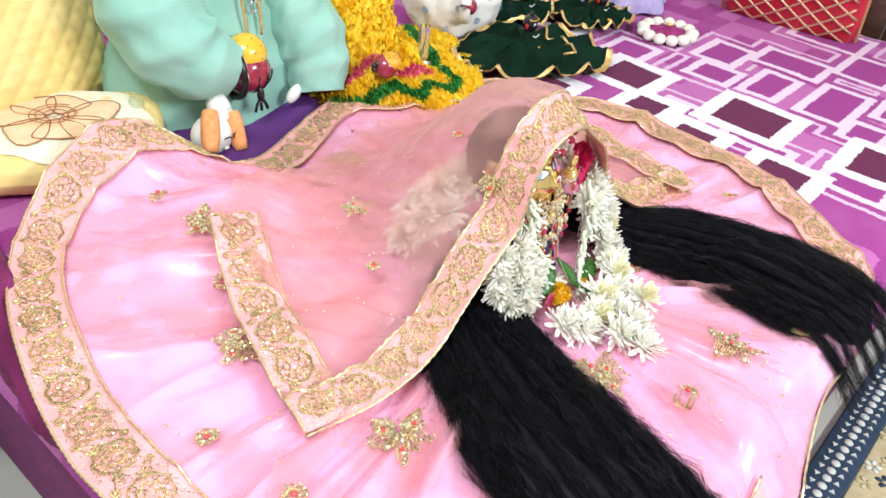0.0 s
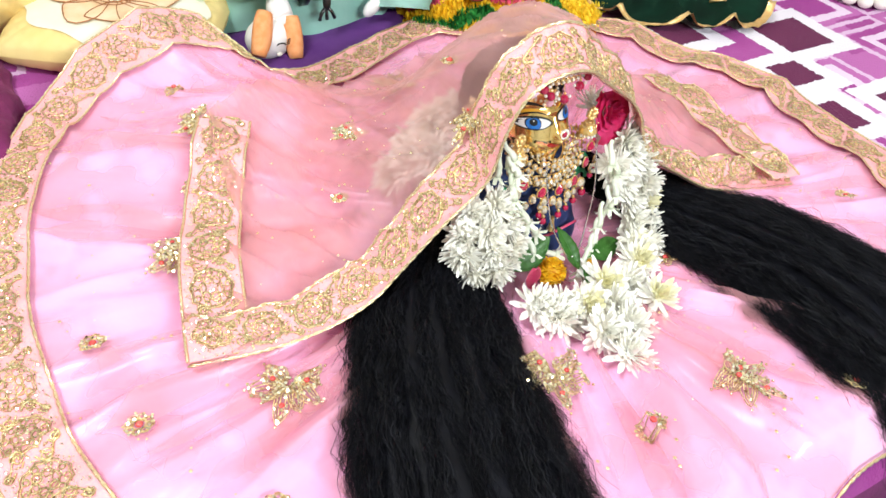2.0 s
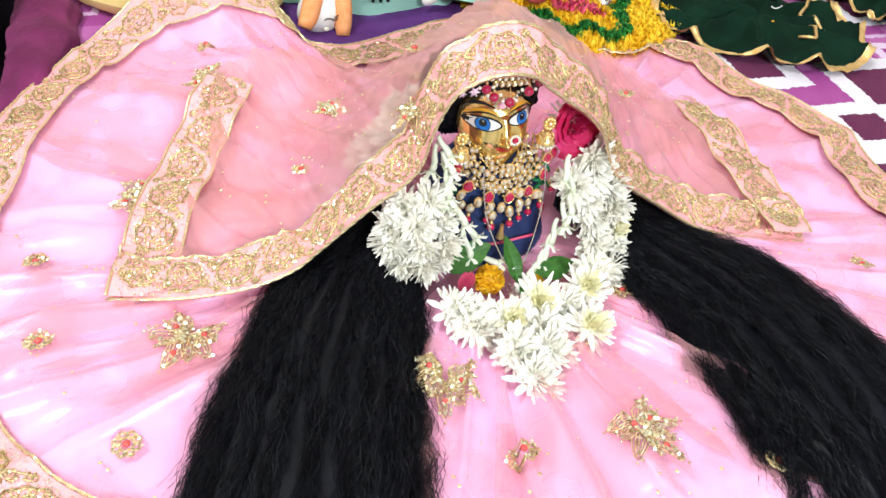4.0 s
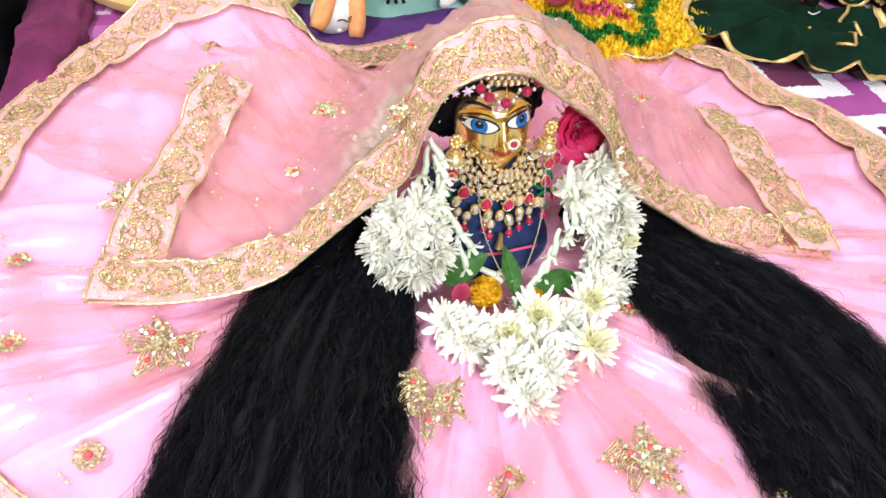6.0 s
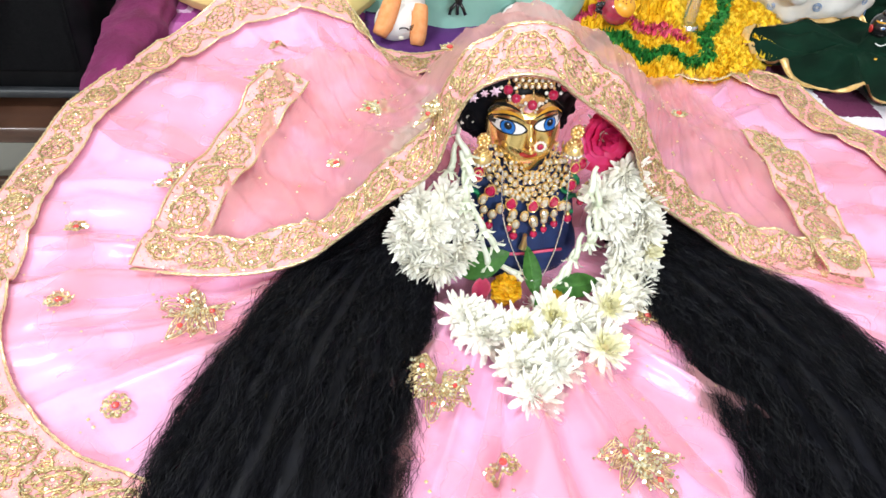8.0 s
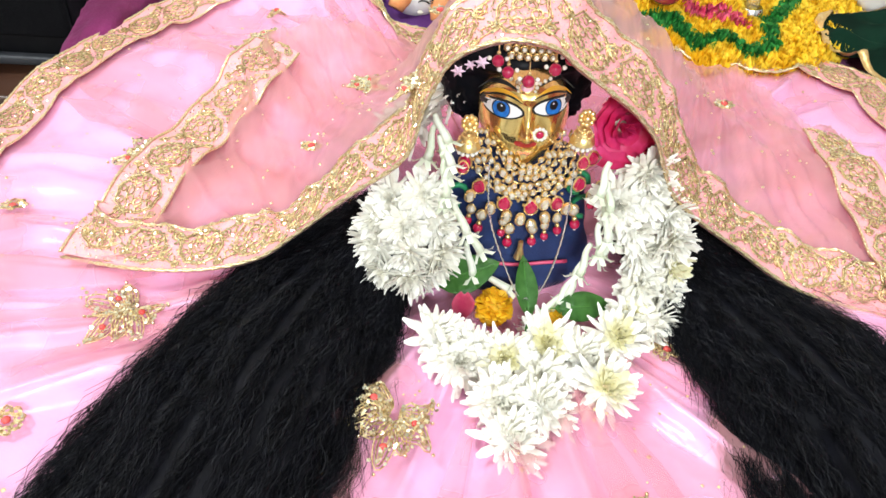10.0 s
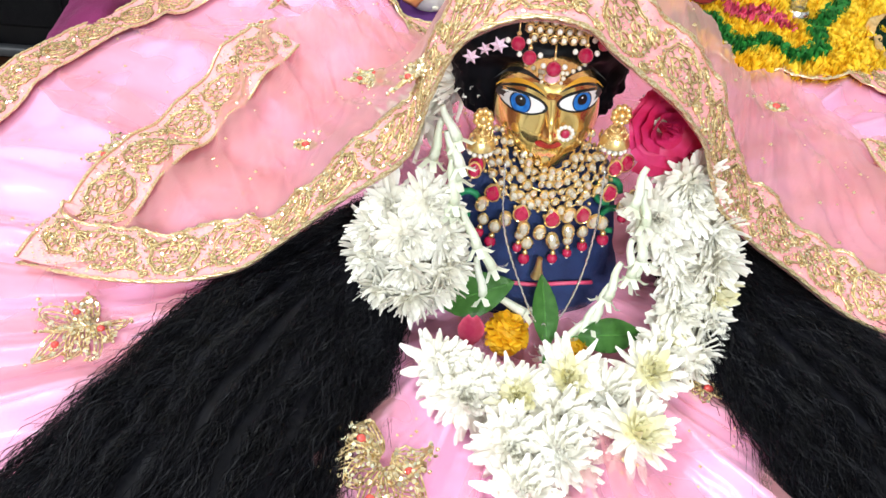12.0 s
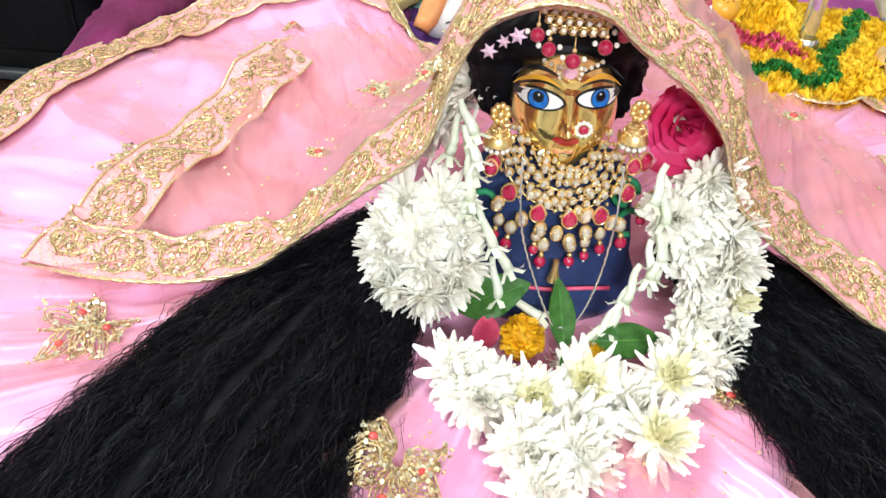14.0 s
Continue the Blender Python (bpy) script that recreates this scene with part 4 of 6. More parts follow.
lock("hair_lock", [((-0.09, 0.06, 0.070), 0.035, 0.016), ((-0.118, 0.03, 0.050), 0.050, 0.018), ((-0.163, -0.03, 0.032), 0.074, 0.022), ((-0.197, -0.11, 0.024), 0.087, 0.034), ((-0.225, -0.20, 0.020), 0.098, 0.037), ((-0.253, -0.30, 0.015), 0.103, 0.033), ((-0.28, -0.41, -0.005), 0.100, 0.026), ((-0.295, -0.49, -0.07), 0.090, 0.015)],
     "long black wavy hair lying over the pink skirt", 5)
lock("hair_lock", [((0.10, 0.06, 0.070), 0.035, 0.016), ((0.148, 0.03, 0.048), 0.050, 0.018), ((0.200, -0.025, 0.030), 0.072, 0.020), ((0.240, -0.10, 0.023), 0.087, 0.032), ((0.266, -0.18, 0.020), 0.098, 0.036), ((0.284, -0.27, 0.017), 0.106, 0.032), ((0.288, -0.355, 0.004), 0.106, 0.024), ((0.280, -0.43, -0.055), 0.100, 0.016)],
     "long black wavy hair lying over the pink skirt", 8)

# ---------------------------------------------------------------- flowers
def bloom_mesh(n, r, seed, cream):
    """A chrysanthemum head: curved strap petals in rings."""
    rnd = random.Random(seed)
    bm = bmesh.new()
    for i in range(n):
        q = (i + 0.5) / n
        el = 1.35 - 1.75 * q ** 0.8 + rnd.uniform(-0.28, 0.28)
        az = i * 2.39996 + rnd.uniform(-0.2, 0.2)
        ln = r * (0.62 + 0.42 * q) * rnd.uniform(0.70, 1.16)
        w = r * 0.098 * rnd.uniform(0.75, 1.3)
        d = V(math.cos(az) * math.cos(el), math.sin(az) * math.cos(el), math.sin(el))
        s = V(-math.sin(az), math.cos(az), 0)
        up = s.cross(d)
        bend = rnd.uniform(-0.15, 0.5) * ln
        row = []
        for t, ww in ((0.12, 0.55), (0.45, 0.95), (0.78, 1.0), (1.0, 0.35)):
            c = d * ln * t - up * bend * t * t
            row.append((bm.verts.new(c - s * w * ww - up * -0.12 * w), bm.verts.new(c + up * -0.35 * w), bm.verts.new(c + s * w * ww - up * -0.12 * w)))
        for a, b in zip(row, row[1:]):
            for k in (0, 1):
                f = bm.faces.new((a[k], a[k + 1], b[k + 1], b[k]))
                f.material_index = 1 if (cream and q < 0.45) else 0
    ball(bm, (0, 0, 0), r * 0.28, 1 if cream else 0, 8, 5)
    return finish("bloom", bm, [M_petal, M_petal2])


BL = [bloom_mesh(110, 0.034, 1, False), bloom_mesh(100, 0.032, 2, True), bloom_mesh(120, 0.036, 3, False), bloom_mesh(95, 0.033, 4, True)]


def put_bloom(parent, p, face, k, size=1.0, label=""):
    q = V(*face).to_track_quat("Z", "Y")
    m = Matrix.LocRotScale(V(*p), q @ Euler((0, 0, k * 1.7)).to_quaternion(), V(size, size, size))
    share("bloom", BL[k % 4], m, parent, label)


garland = thing("flower_garland", "fresh white chrysanthemum garland hung on the statue's shoulders and lap", "garland", at=(0, -0.08, 0.02))
rg = random.Random(3)
for i, p in enumerate(((-0.116, -0.008, 0.122), (-0.088, -0.012, 0.128), (-0.128, -0.014, 0.098), (-0.102, -0.026, 0.104), (-0.076, -0.020, 0.100), (-0.128, -0.020, 0.074), (-0.099, -0.034, 0.080), (-0.072, -0.026, 0.076), (-0.120, -0.030, 0.054), (-0.096, -0.038, 0.055), (-0.080, -0.030, 0.058), (-0.106, -0.002, 0.085))):
    p = (p[0] + 0.008, p[1], 0.095 + 0.92 * (p[2] - 0.092))
    put_bloom(garland, p, ((p[0] + 0.10) * 22 + rg.uniform(-0.3, 0.3), -0.8, (p[2] - 0.095) * 18), 2 * (i % 2), 0.74)
for i, p in enumerate(((0.094, 0.030, 0.158), (0.104, 0.004, 0.150), (0.108, -0.002, 0.136), (0.083, -0.008, 0.126), (0.127, -0.005, 0.115), (0.099, -0.012, 0.106), (0.134, -0.012, 0.092), (0.108, -0.018, 0.082), (0.137, -0.018, 0.066), (0.112, -0.028, 0.056), (0.134, -0.030, 0.043), (0.105, -0.043, 0.036), (0.124, -0.050, 0.032), (0.118, 0.004, 0.074))):
    put_bloom(garland, p, ((p[0] - 0.10) * 18 + rg.uniform(-0.4, 0.4), -0.8, 0.3 + rg.uniform(-0.4, 0.4)), (0, 2, 0, 2, 0, 0, 2, 0, 1, 2, 0, 1, 2, 0)[i], 0.80)
for i, (p, k) in enumerate((((-0.062, -0.086, 0.036), 0), ((-0.046, -0.104, 0.030), 2), ((-0.010, -0.106, 0.036), 1), ((0.028, -0.088, 0.036), 3), ((0.086, -0.076, 0.036), 1), ((0.071, -0.128, 0.032), 3), ((0.020, -0.146, 0.028), 0), ((-0.012, -0.144, 0.028), 2), ((-0.006, -0.176, 0.024), 0), ((0.056, -0.098, 0.030), 0), ((-0.030, -0.098, 0.028), 0), ((0.022, -0.118, 0.028), 2), ((0.106, -0.056, 0.032), 0))):
    put_bloom(garland, p, (rg.uniform(-0.45, 0.45), -0.55 + rg.uniform(-0.3, 0.3), 0.8), k, 0.92)
for i, p in enumerate(((-0.080, 0.125, 0.150), (-0.092, 0.10, 0.128), (-0.072, 0.15, 0.125), (-0.105, 0.125, 0.105), (-0.085, 0.165, 0.095), (-0.06, 0.10, 0.17), (-0.115, 0.15, 0.075))):
    put_bloom(garland, p, (-0.8, 0.1, 0.6), (2 * i) % 4, 0.95)
for i, p in enumerate(((0.10, 0.04, 0.150), (0.095, 0.06, 0.165))):
    put_bloom(garland, p, (0.5, -0.3, 0.7), 0, 0.8)


def tuberose(parent, p, d, ln):
    """A tuberose bud: slim tube that flares to six lobes."""
    bm = bmesh.new()
    p, d = V(*p), V(*d).normalized()
    s = d.orthogonal().normalized()
    t = d.cross(s)
    tube(bm, [p + d * ln * i / 6 + t * 0.0015 * math.sin(i) for i in range(7)], 0.0034, 7, 0, False, lambda f: 0.65 + 0.55 * f)
    for k in range(6):
        a = k * math.pi / 3
        o = s * math.cos(a) + t * math.sin(a)
        q = d.cross(o)
        e = p + d * ln
        v = [bm.verts.new(e + o * 0.002 - q * 0.0025), bm.verts.new(e + o * 0.002 + q * 0.0025), bm.verts.new(e + o * 0.010 + d * 0.006 + q * 0.0022), bm.verts.new(e + o * 0.0135 + d * 0.005), bm.verts.new(e + o * 0.010 + d * 0.006 - q * 0.0022)]
        bm.faces.new(v)
    part("tuberose", bm, M_tube, parent)


strings = thing("tuberose_string", "white tuberose buds strung beside the necklace", "flowers", at=(0, -0.02, 0.1))
TL = [V(-0.076, -0.004, 0.205), V(-0.066, -0.012, 0.165), V(-0.055, -0.016, 0.122), V(-0.039, -0.022, 0.078)]
TR = [V(0.066, -0.010, 0.172), V(0.068, -0.018, 0.135), V(0.061, -0.024, 0.090), V(0.046, -0.034, 0.052), V(0.024, -0.050, 0.034)]
for path, n in ((TL, 7), (TR, 9)):
    for k in range(n):
        u = (k + 0.3) / n
        p, q = spline(path, u), spline(path, min(1, u + 0.05))
        d = (q - p).normalized() + V(rg.uniform(-0.35, 0.35), rg.uniform(-0.3, 0), 0)
        tuberose(strings, p, d, rg.uniform(0.024, 0.034))
for p, d in (((-0.074, 0.0, 0.19), (-0.2, -0.2, -1)), ((-0.069, -0.006, 0.178), (0.25, -0.2, -1)), ((-0.030, -0.028, 0.060), (1, -0.2, -0.5)), ((0.085, -0.012, 0.10), (-0.5, -0.3, -1))):
    tuberose(strings, p, d, 0.03)


def leaf(p, d, ln, w, label="glossy dark green leaf tucked among the flowers"):
    bm = bmesh.new()
    p, d = V(*p), V(*d).normalized()
    s = d.cross(V(0, -0.75, 0.66)).normalized()
    n = s.cross(d)

    def at(u, v):
        x = math.sin(math.pi * u) ** 0.8 * (1 - 0.25 * u) * w
        return p + d * ln * u + s * x * (2 * v - 1) + n * (0.2 * abs(2 * v - 1) * x - 0.15 * ln * u * u + 0.0006 * math.sin(u * 40))
    sheet(bm, at, 16, 6)
    bmesh.ops.solidify(bm, geom=bm.faces[:], thickness=0.0006)
    tube(bm, [p + d * ln * u / 10 + n * (0.0004 - 0.15 * ln * (u / 10) ** 2) for u in range(-3, 10)], 0.0007, 4)
    return solo("leaf", bm, M_leaf, label, "leaf", "leaves")


leaf((-0.068, -0.032, 0.048), (1, -0.1, 0.60), 0.060, 0.019)
leaf((0.036, -0.048, 0.040), (1, 0.1, 0.05), 0.052, 0.015)
leaf((0.014, -0.058, 0.036), (-0.1, 0.55, 0.6), 0.055, 0.011)
leaf((0.012, -0.066, 0.044), (0.25, -0.6, -0.35), 0.034, 0.009)


def pompom(name, p, r, n, material, label, cat):
    """A many-petalled round flower head."""
    rnd = random.Random(int(r * 1e5))
    bm = bmesh.new()
    p = V(*p)
    ball(bm, p, r * 0.75, 0, 10, 6)
    for i in range(n):
        z = 1 - 2 * (i + 0.5) / n
        a = i * 2.39996
        d = V(math.sqrt(1 - z * z) * math.cos(a), math.sqrt(1 - z * z) * math.sin(a), z)
        s = d.cross(V(0.3, 0.2, 1)).normalized()
        t = d.cross(s)
        c = p + d * r * rnd.uniform(0.85, 1.05)
        w = r * 0.2
        vs = [bm.verts.new(p + d * r * 0.6 - s * w * 0.6), bm.verts.new(p + d * r * 0.6 + s * w * 0.6), bm.verts.new(c + s * w + t * w * rnd.uniform(-0.5, 0.8)), bm.verts.new(c + d * w * 0.4 + t * w * 0.5), bm.verts.new(c - s * w + t * w * rnd.uniform(-0.5, 0.8))]
        bm.faces.new(vs)
    return solo(name, bm, material, label, cat, "", "", False)


pompom("marigold", (-0.016, -0.046, 0.036), 0.0165, 170, M_mari, "orange-yellow marigold head lying on the statue's lap", "flower")
pompom("marigold", (0.036, -0.052, 0.030), 0.010, 90, M_mari, "orange-yellow marigold head half hidden under a leaf", "flower")


def rose(p, face, r):
    ob = thing("rose", "deep pink rose tucked beside the statue's face", "flower", at=p)
    q = V(*face).to_track_quat("Z", "Y").to_matrix().to_4x4()
    rnd = random.Random(4)
    for k in range(15):
        f = k / 14
        a0 = k * 2.2 + rnd.uniform(-0.4, 0.4)
        rad, h = r * (0.10 + 0.72 * f), r * (0.75 - 0.45 * f)
        span = 1.3 + 0.5 * (1 - f)

        def at(u, v):
            a = a0 + (u - 0.5) * 2 * span
            rr = rad * (0.55 + 0.45 * v) + r * (0.30 + 0.25 * math.sin(k * 1.9)) * f * v ** 3 + 0.005 * v * nz(a * 1.5, v * 2, k * 3.3)
            edge = 1 - 0.35 * abs(2 * u - 1) ** 2.5
            return Matrix.Translation(V(*p)) @ q @ V(rr * math.cos(a), rr * math.sin(a), h * v * edge - 0.25 * r * f * v ** 3 - 0.2 * r + 0.006 * v * nz(a * 2.2, k * 1.7, v))
        bm = bmesh.new()
        sheet(bm, at, 10, 6)
        part("rose_petal", bm, M_rose, ob)
    return ob


rose((0.078, 0.012, 0.188), (0.20, -0.93, 0.30), 0.028)
bm = bmesh.new()
sheet(bm, lambda u, v: V(-0.043 + 0.010 * (2 * v - 1) * math.sin(math.pi * (0.05 + 0.9 * u)) ** 0.7, -0.048 - 0.004 * math.cos((2 * v - 1) * 1.4), 0.056 - 0.032 * u), 12, 8)
bmesh.ops.solidify(bm, geom=bm.faces[:], thickness=0.0008)
solo("petal", bm, M_pinkp, "single pink rose petal beside the marigold", "petal")

# ---------------------------------------------------------------- jewellery
def gem(bm, p, w, h, mi_gem, mi_rim, drop=True):
    """A stone in a claw rim, facing the front."""
    p = V(*p)
    n = 16
    out = []
    for i in range(n):
        t = i / n * 2 * math.pi
        k = (1 - 0.45 * max(0, math.sin(t)) ** 2) if drop else 1
        out.append(V(w * math.cos(t) * k, 0, h * math.sin(t) * (1.15 if drop and math.sin(t) > 0 else 1)))
    tube(bm, [p + o for o in out], 0.0009, 5, mi_rim, True)
    top = [bm.verts.new(p + o * 0.6 + V(0, -0.0028, 0)) for o in out]
    bot = [bm.verts.new(p + o * 0.98 + V(0, -0.0004, 0)) for o in out]
    f = bm.faces.new(top)
    f.material_index = mi_gem
    for i in range(n):
        f = bm.faces.new((bot[i], bot[(i + 1) % n], top[(i + 1) % n], top[i]))
        f.material_index = mi_gem


neck = thing("necklace", "gold bib necklace with clear stones and red drops on the statue", "necklace", at=(0, -0.01, 0.12))


def bib(a, r):
    # the bib lies on chest and shoulders
    return V(0.004 + r * math.sin(a) * (0.97 if abs(a) < 1 else 0.94), 0.003 + 0.030 * (1 - math.cos(a)) - 0.004 * (r / 0.08), 0.172 - r * math.cos(a))


bm = bmesh.new()
for r in (0.020, 0.025, 0.030, 0.038, 0.046, 0.054):
    tube(bm, [bib(a * 0.05, r) + V(0, 0.001, 0) for a in range(-31, 32)], 0.0009, 4)
    n = int(2.9 * r / 0.0052)
    for i in range(n + 1):
        a = -1.5 + 3.0 * i / n
        ball(bm, bib(a, r + 0.0035 * (i % 2)) + V(0, -0.001, 0), 0.0016, 0, 6, 4)
part("gold_mount", bm, M_gold, neck)
gm = bmesh.new()
gem(gm, (0, 0, 0), 0.0021, 0.0027, 0, 1, False)
stone_me = finish("clear_stone", gm, [M_stone, M_gold], False)
for r, st in ((0.019, 0.0054), (0.0245, 0.0058), (0.030, 0.0062), (0.037, 0.0064), (0.044, 0.0066), (0.050, 0.0070)):
    n = int(3.0 * r / st)
    for i in range(n + 1):
        a = -1.5 + 3.0 * i / n
        share("clear_stone", stone_me, Matrix.LocRotScale(bib(a, r + rg.uniform(-0.002, 0.002)) + V(rg.uniform(-0.001, 0.001), -0.002 - rg.uniform(0, 0.002), 0), Euler((rg.uniform(-0.35, 0.35), rg.uniform(-0.8, 0.8), a * 0.6 + rg.uniform(-0.3, 0.3))), V(1, 1, 1) * rg.uniform(0.7, 1.35)), neck)
gm = bmesh.new()
gem(gm, (0, 0, 0), 0.0052, 0.0066, 0, 1)
ruby_me = finish("red_drop", gm, [M_ruby, M_gold], False)
for x, z in ((-0.048, 0.148), (-0.035, 0.128), (-0.013, 0.116), (0.010, 0.114), (0.032, 0.117), (0.049, 0.134), (0.057, 0.158)):
    share("red_drop", ruby_me, Matrix.LocRotScale(V(x, -0.004 + 5 * (x - 0.005) ** 2, z), Euler((0, -7 * (x - 0.004), 9 * (x - 0.004))), V(1.08, 1, 1.08)), neck, "red glass drop in gold")
gm = bmesh.new()
gem(gm, (0, 0, 0), 0.0038, 0.0046, 0, 1)
ball(gm, (0, -0.001, -0.0075), 0.0022, 1, 8, 5)
ball(gm, (0, -0.001, -0.0130), 0.0042, 2, 10, 6)
ball(gm, (0, -0.001, -0.0182), 0.0012, 3, 6, 4)
drop_me = finish("hanging_drop", gm, [M_stone, M_gold, M_ruby, M_pearl], True)
for x, z, k in ((-0.040, 0.104, 1.0), (-0.031, 0.100, 1.1), (-0.012, 0.097, 0.9), (-0.006, 0.090, 1.1), (0.014, 0.091, 1.0), (0.024, 0.095, 0.9), (0.034, 0.102, 1.0), (0.048, 0.108, 1.15), (0.060, 0.122, 0.9), (0.067, 0.130, 0.9)):
    share("hanging_drop", drop_me, Matrix.LocRotScale(V(x, -0.004 + 4 * (x - 0.005) ** 2, z), Euler((0, -4 * (x - 0.005), 8 * (x - 0.005))), V(k, k, k)), neck, "clear stone with a red bead")
for x, z in ((-0.010, 0.104), (0.002, 0.102), (0.012, 0.096), (0.021, 0.119), (0.023, 0.104), (-0.024, 0.110), (0.041, 0.112), (-0.042, 0.118)):
    share("clear_stone", stone_me, Matrix.LocRotScale(V(x, -0.005 + 4 * (x - 0.005) ** 2, z), Euler((0, rg.uniform(-0.5, 0.5), 0)), V(1.7, 1.5, 2.0)), neck, "large clear stone in gold")


chain = thing("chain", "fine silver chain with a loop hanging over the necklace", "chain", at=(0, -0.02, 0.03))
bm = bmesh.new()
tube(bm, [spline([V(-0.031, -0.022, 0.172), V(-0.028, -0.032, 0.13), V(-0.016, -0.034, 0.09), V(0.0, -0.044, 0.056), V(0.010, -0.046, 0.045), V(0.022, -0.042, 0.054), V(0.032, -0.034, 0.085), V(0.036, -0.030, 0.13), V(0.036, -0.020, 0.170)], i / 90) + V(0.0004 * (i % 2), 0, 0.0004 * (i % 2)) for i in range(91)], 0.0009, 4)
part("chain_loop", bm, M_silver, chain)
bm = bmesh.new()
tube(bm, [V(0.010 + 0.002 * math.cos(t * 0.7), -0.047, 0.047 + 0.003 * math.sin(t * 0.7)) for t in range(9)], 0.0006, 4, 0, True)
part("clasp", bm, M_silver, chain)

bell = thing("bell_pendant", "small polished gold bell pendant under the necklace", "pendant", at=(0.003, -0.022, 0.08))
bm = bmesh.new()
sheet(bm, lambda u, v: V(0.005 + (0.0022 + 0.0030 * v ** 2) * math.cos(u * 6.283), -0.008 + (0.0022 + 0.0030 * v ** 2) * math.sin(u * 6.283), 0.080 - 0.018 * v), 16, 8, True)
part("bell", bm, M_gold, bell)


def earring(x, y, z, sg):
    e = thing("earring", "large gold jhumka earring with small beads", "earring", "earrings", at=(x, y, z))
    bm = bmesh.new()
    for i in range(9):
        a = i * 0.7
        ball(bm, (x + 0.005 * math.cos(a), y - 0.002, z + 0.014 + 0.006 * math.sin(a)), 0.0026, 0, 7, 5)
    ball(bm, (x, y - 0.003, z + 0.014), 0.0036, 0, 8, 5)
    part("stud", bm, M_gold, e)
    bm = bmesh.new()
    sheet(bm, lambda u, v: V(x + (0.002 + 0.0085 * math.sin(v * 1.5)) * math.cos(u * 6.283), y + (0.002 + 0.0085 * math.sin(v * 1.5)) * math.sin(u * 6.283), z + 0.004 - 0.013 * v), 20, 8, True)
    for r, zz in ((0.0088, -0.008), (0.0075, -0.002), (0.0050, 0.002)):
        for i in range(16):
            a = i * math.pi / 8
            ball(bm, (x + r * math.cos(a), y + r * math.sin(a), z + zz), 0.0013, 0, 6, 4)
    part("dome", bm, M_gold, e)
    for i in range(7):
        a = math.pi + i * math.pi / 6
        bm = bmesh.new()
        ball(bm, (x + 0.008 * math.cos(a), y + 0.008 * math.sin(a), z - 0.0125), 0.0019, 0, 7, 5)
        part("pearl_bead", bm, M_pearl, e)
    bm = bmesh.new()
    gem(bm, (x + 0.003 * sg, y - 0.006, z - 0.026), 0.0048, 0.0062, 0, 1)
    part("red_drop", bm, [M_ruby, M_gold], e, "red glass drop in gold", False)


earring(-0.047, 0.008, 0.174, -1)
earring(0.045, 0.008, 0.184, 1)

crown = thing("forehead_ornament", "gold filigree forehead ornament with red beads and pearls", "headpiece", at=(-0.005, -0.01, 0.245))
bm = bmesh.new()
for row in range(4):
    for i in range(9 - row):
        x = -0.005 + (i - (8 - row) / 2) * 0.0062
        tube(bm, [V(x + 0.0028 * math.cos(t * 0.9), 0.006 - 0.0015 * row - 6 * (x + 0.005) ** 2 * -1, 0.266 - row * 0.0052 + 0.0028 * math.sin(t * 0.9)) for t in range(7)], 0.0008, 4, 0, True)
        ball(bm, (x, 0.005 - 0.0015 * row + 6 * (x + 0.005) ** 2, 0.266 - row * 0.0052), 0.0020, 1, 7, 5)
part("filigree", bm, [M_gold, M_stone], crown)
for x, z, r in ((-0.030, 0.246, 0.0048), (-0.022, 0.238, 0.0048), (-0.006, 0.232, 0.0050), (0.013, 0.242, 0.0050), (0.024, 0.249, 0.0045)):
    bm = bmesh.new()
    y = -0.002 + 6 * (x + 0.005) ** 2
    ball(bm, (x, y, z), r, 0, 12, 8)
    ball(bm, (x, y, z + r + 0.002), 0.0016, 1, 7, 5)
    tube(bm, [V(x, y, z + r + 0.002), V(x, y + 0.003, z + r + 0.010)], 0.0006, 4, 1)
    for q in (-1, 1):
        ball(bm, (x + q * (r + 0.0018), y, z + 0.002), 0.0019, 2, 7, 5)
    part("red_bead", bm, [M_ruby, M_gold, M_pearl], crown, "red bead with pearls")

bindi = thing("forehead_jewel", "round pink and clear crystal jewel on the statue's forehead", "jewel", at=(-0.001, -0.005, 0.218))
bm = bmesh.new()
c = face_pt(-0.002, 0.0275, 0.002)
gem(bm, c, 0.0055, 0.0055, 0, 1, False)
part("centre_stone", bm, [mat("pink_crystal", (0.85, 0.45, 0.55), 0.1, 0, coat=1.0), M_gold], bindi, "", False)
for i in range(12):
    a = i * math.pi / 6
    bm = bmesh.new()
    ball(bm, c + V(0.0076 * math.cos(a), -0.0005, 0.0076 * math.sin(a)), 0.0018, 0, 6, 4)
    part("crystal", bm, M_stone, bindi)
for sg in (-1, 1):
    for i in range(5):
        bm = bmesh.new()
        x = sg * (0.009 + 0.0045 * i)
        ball(bm, face_pt(x - 0.001, 0.0300 + 0.0010 * i, 0.0022), 0.0018, 0, 7, 5)
        part("crystal", bm, M_stone, bindi)

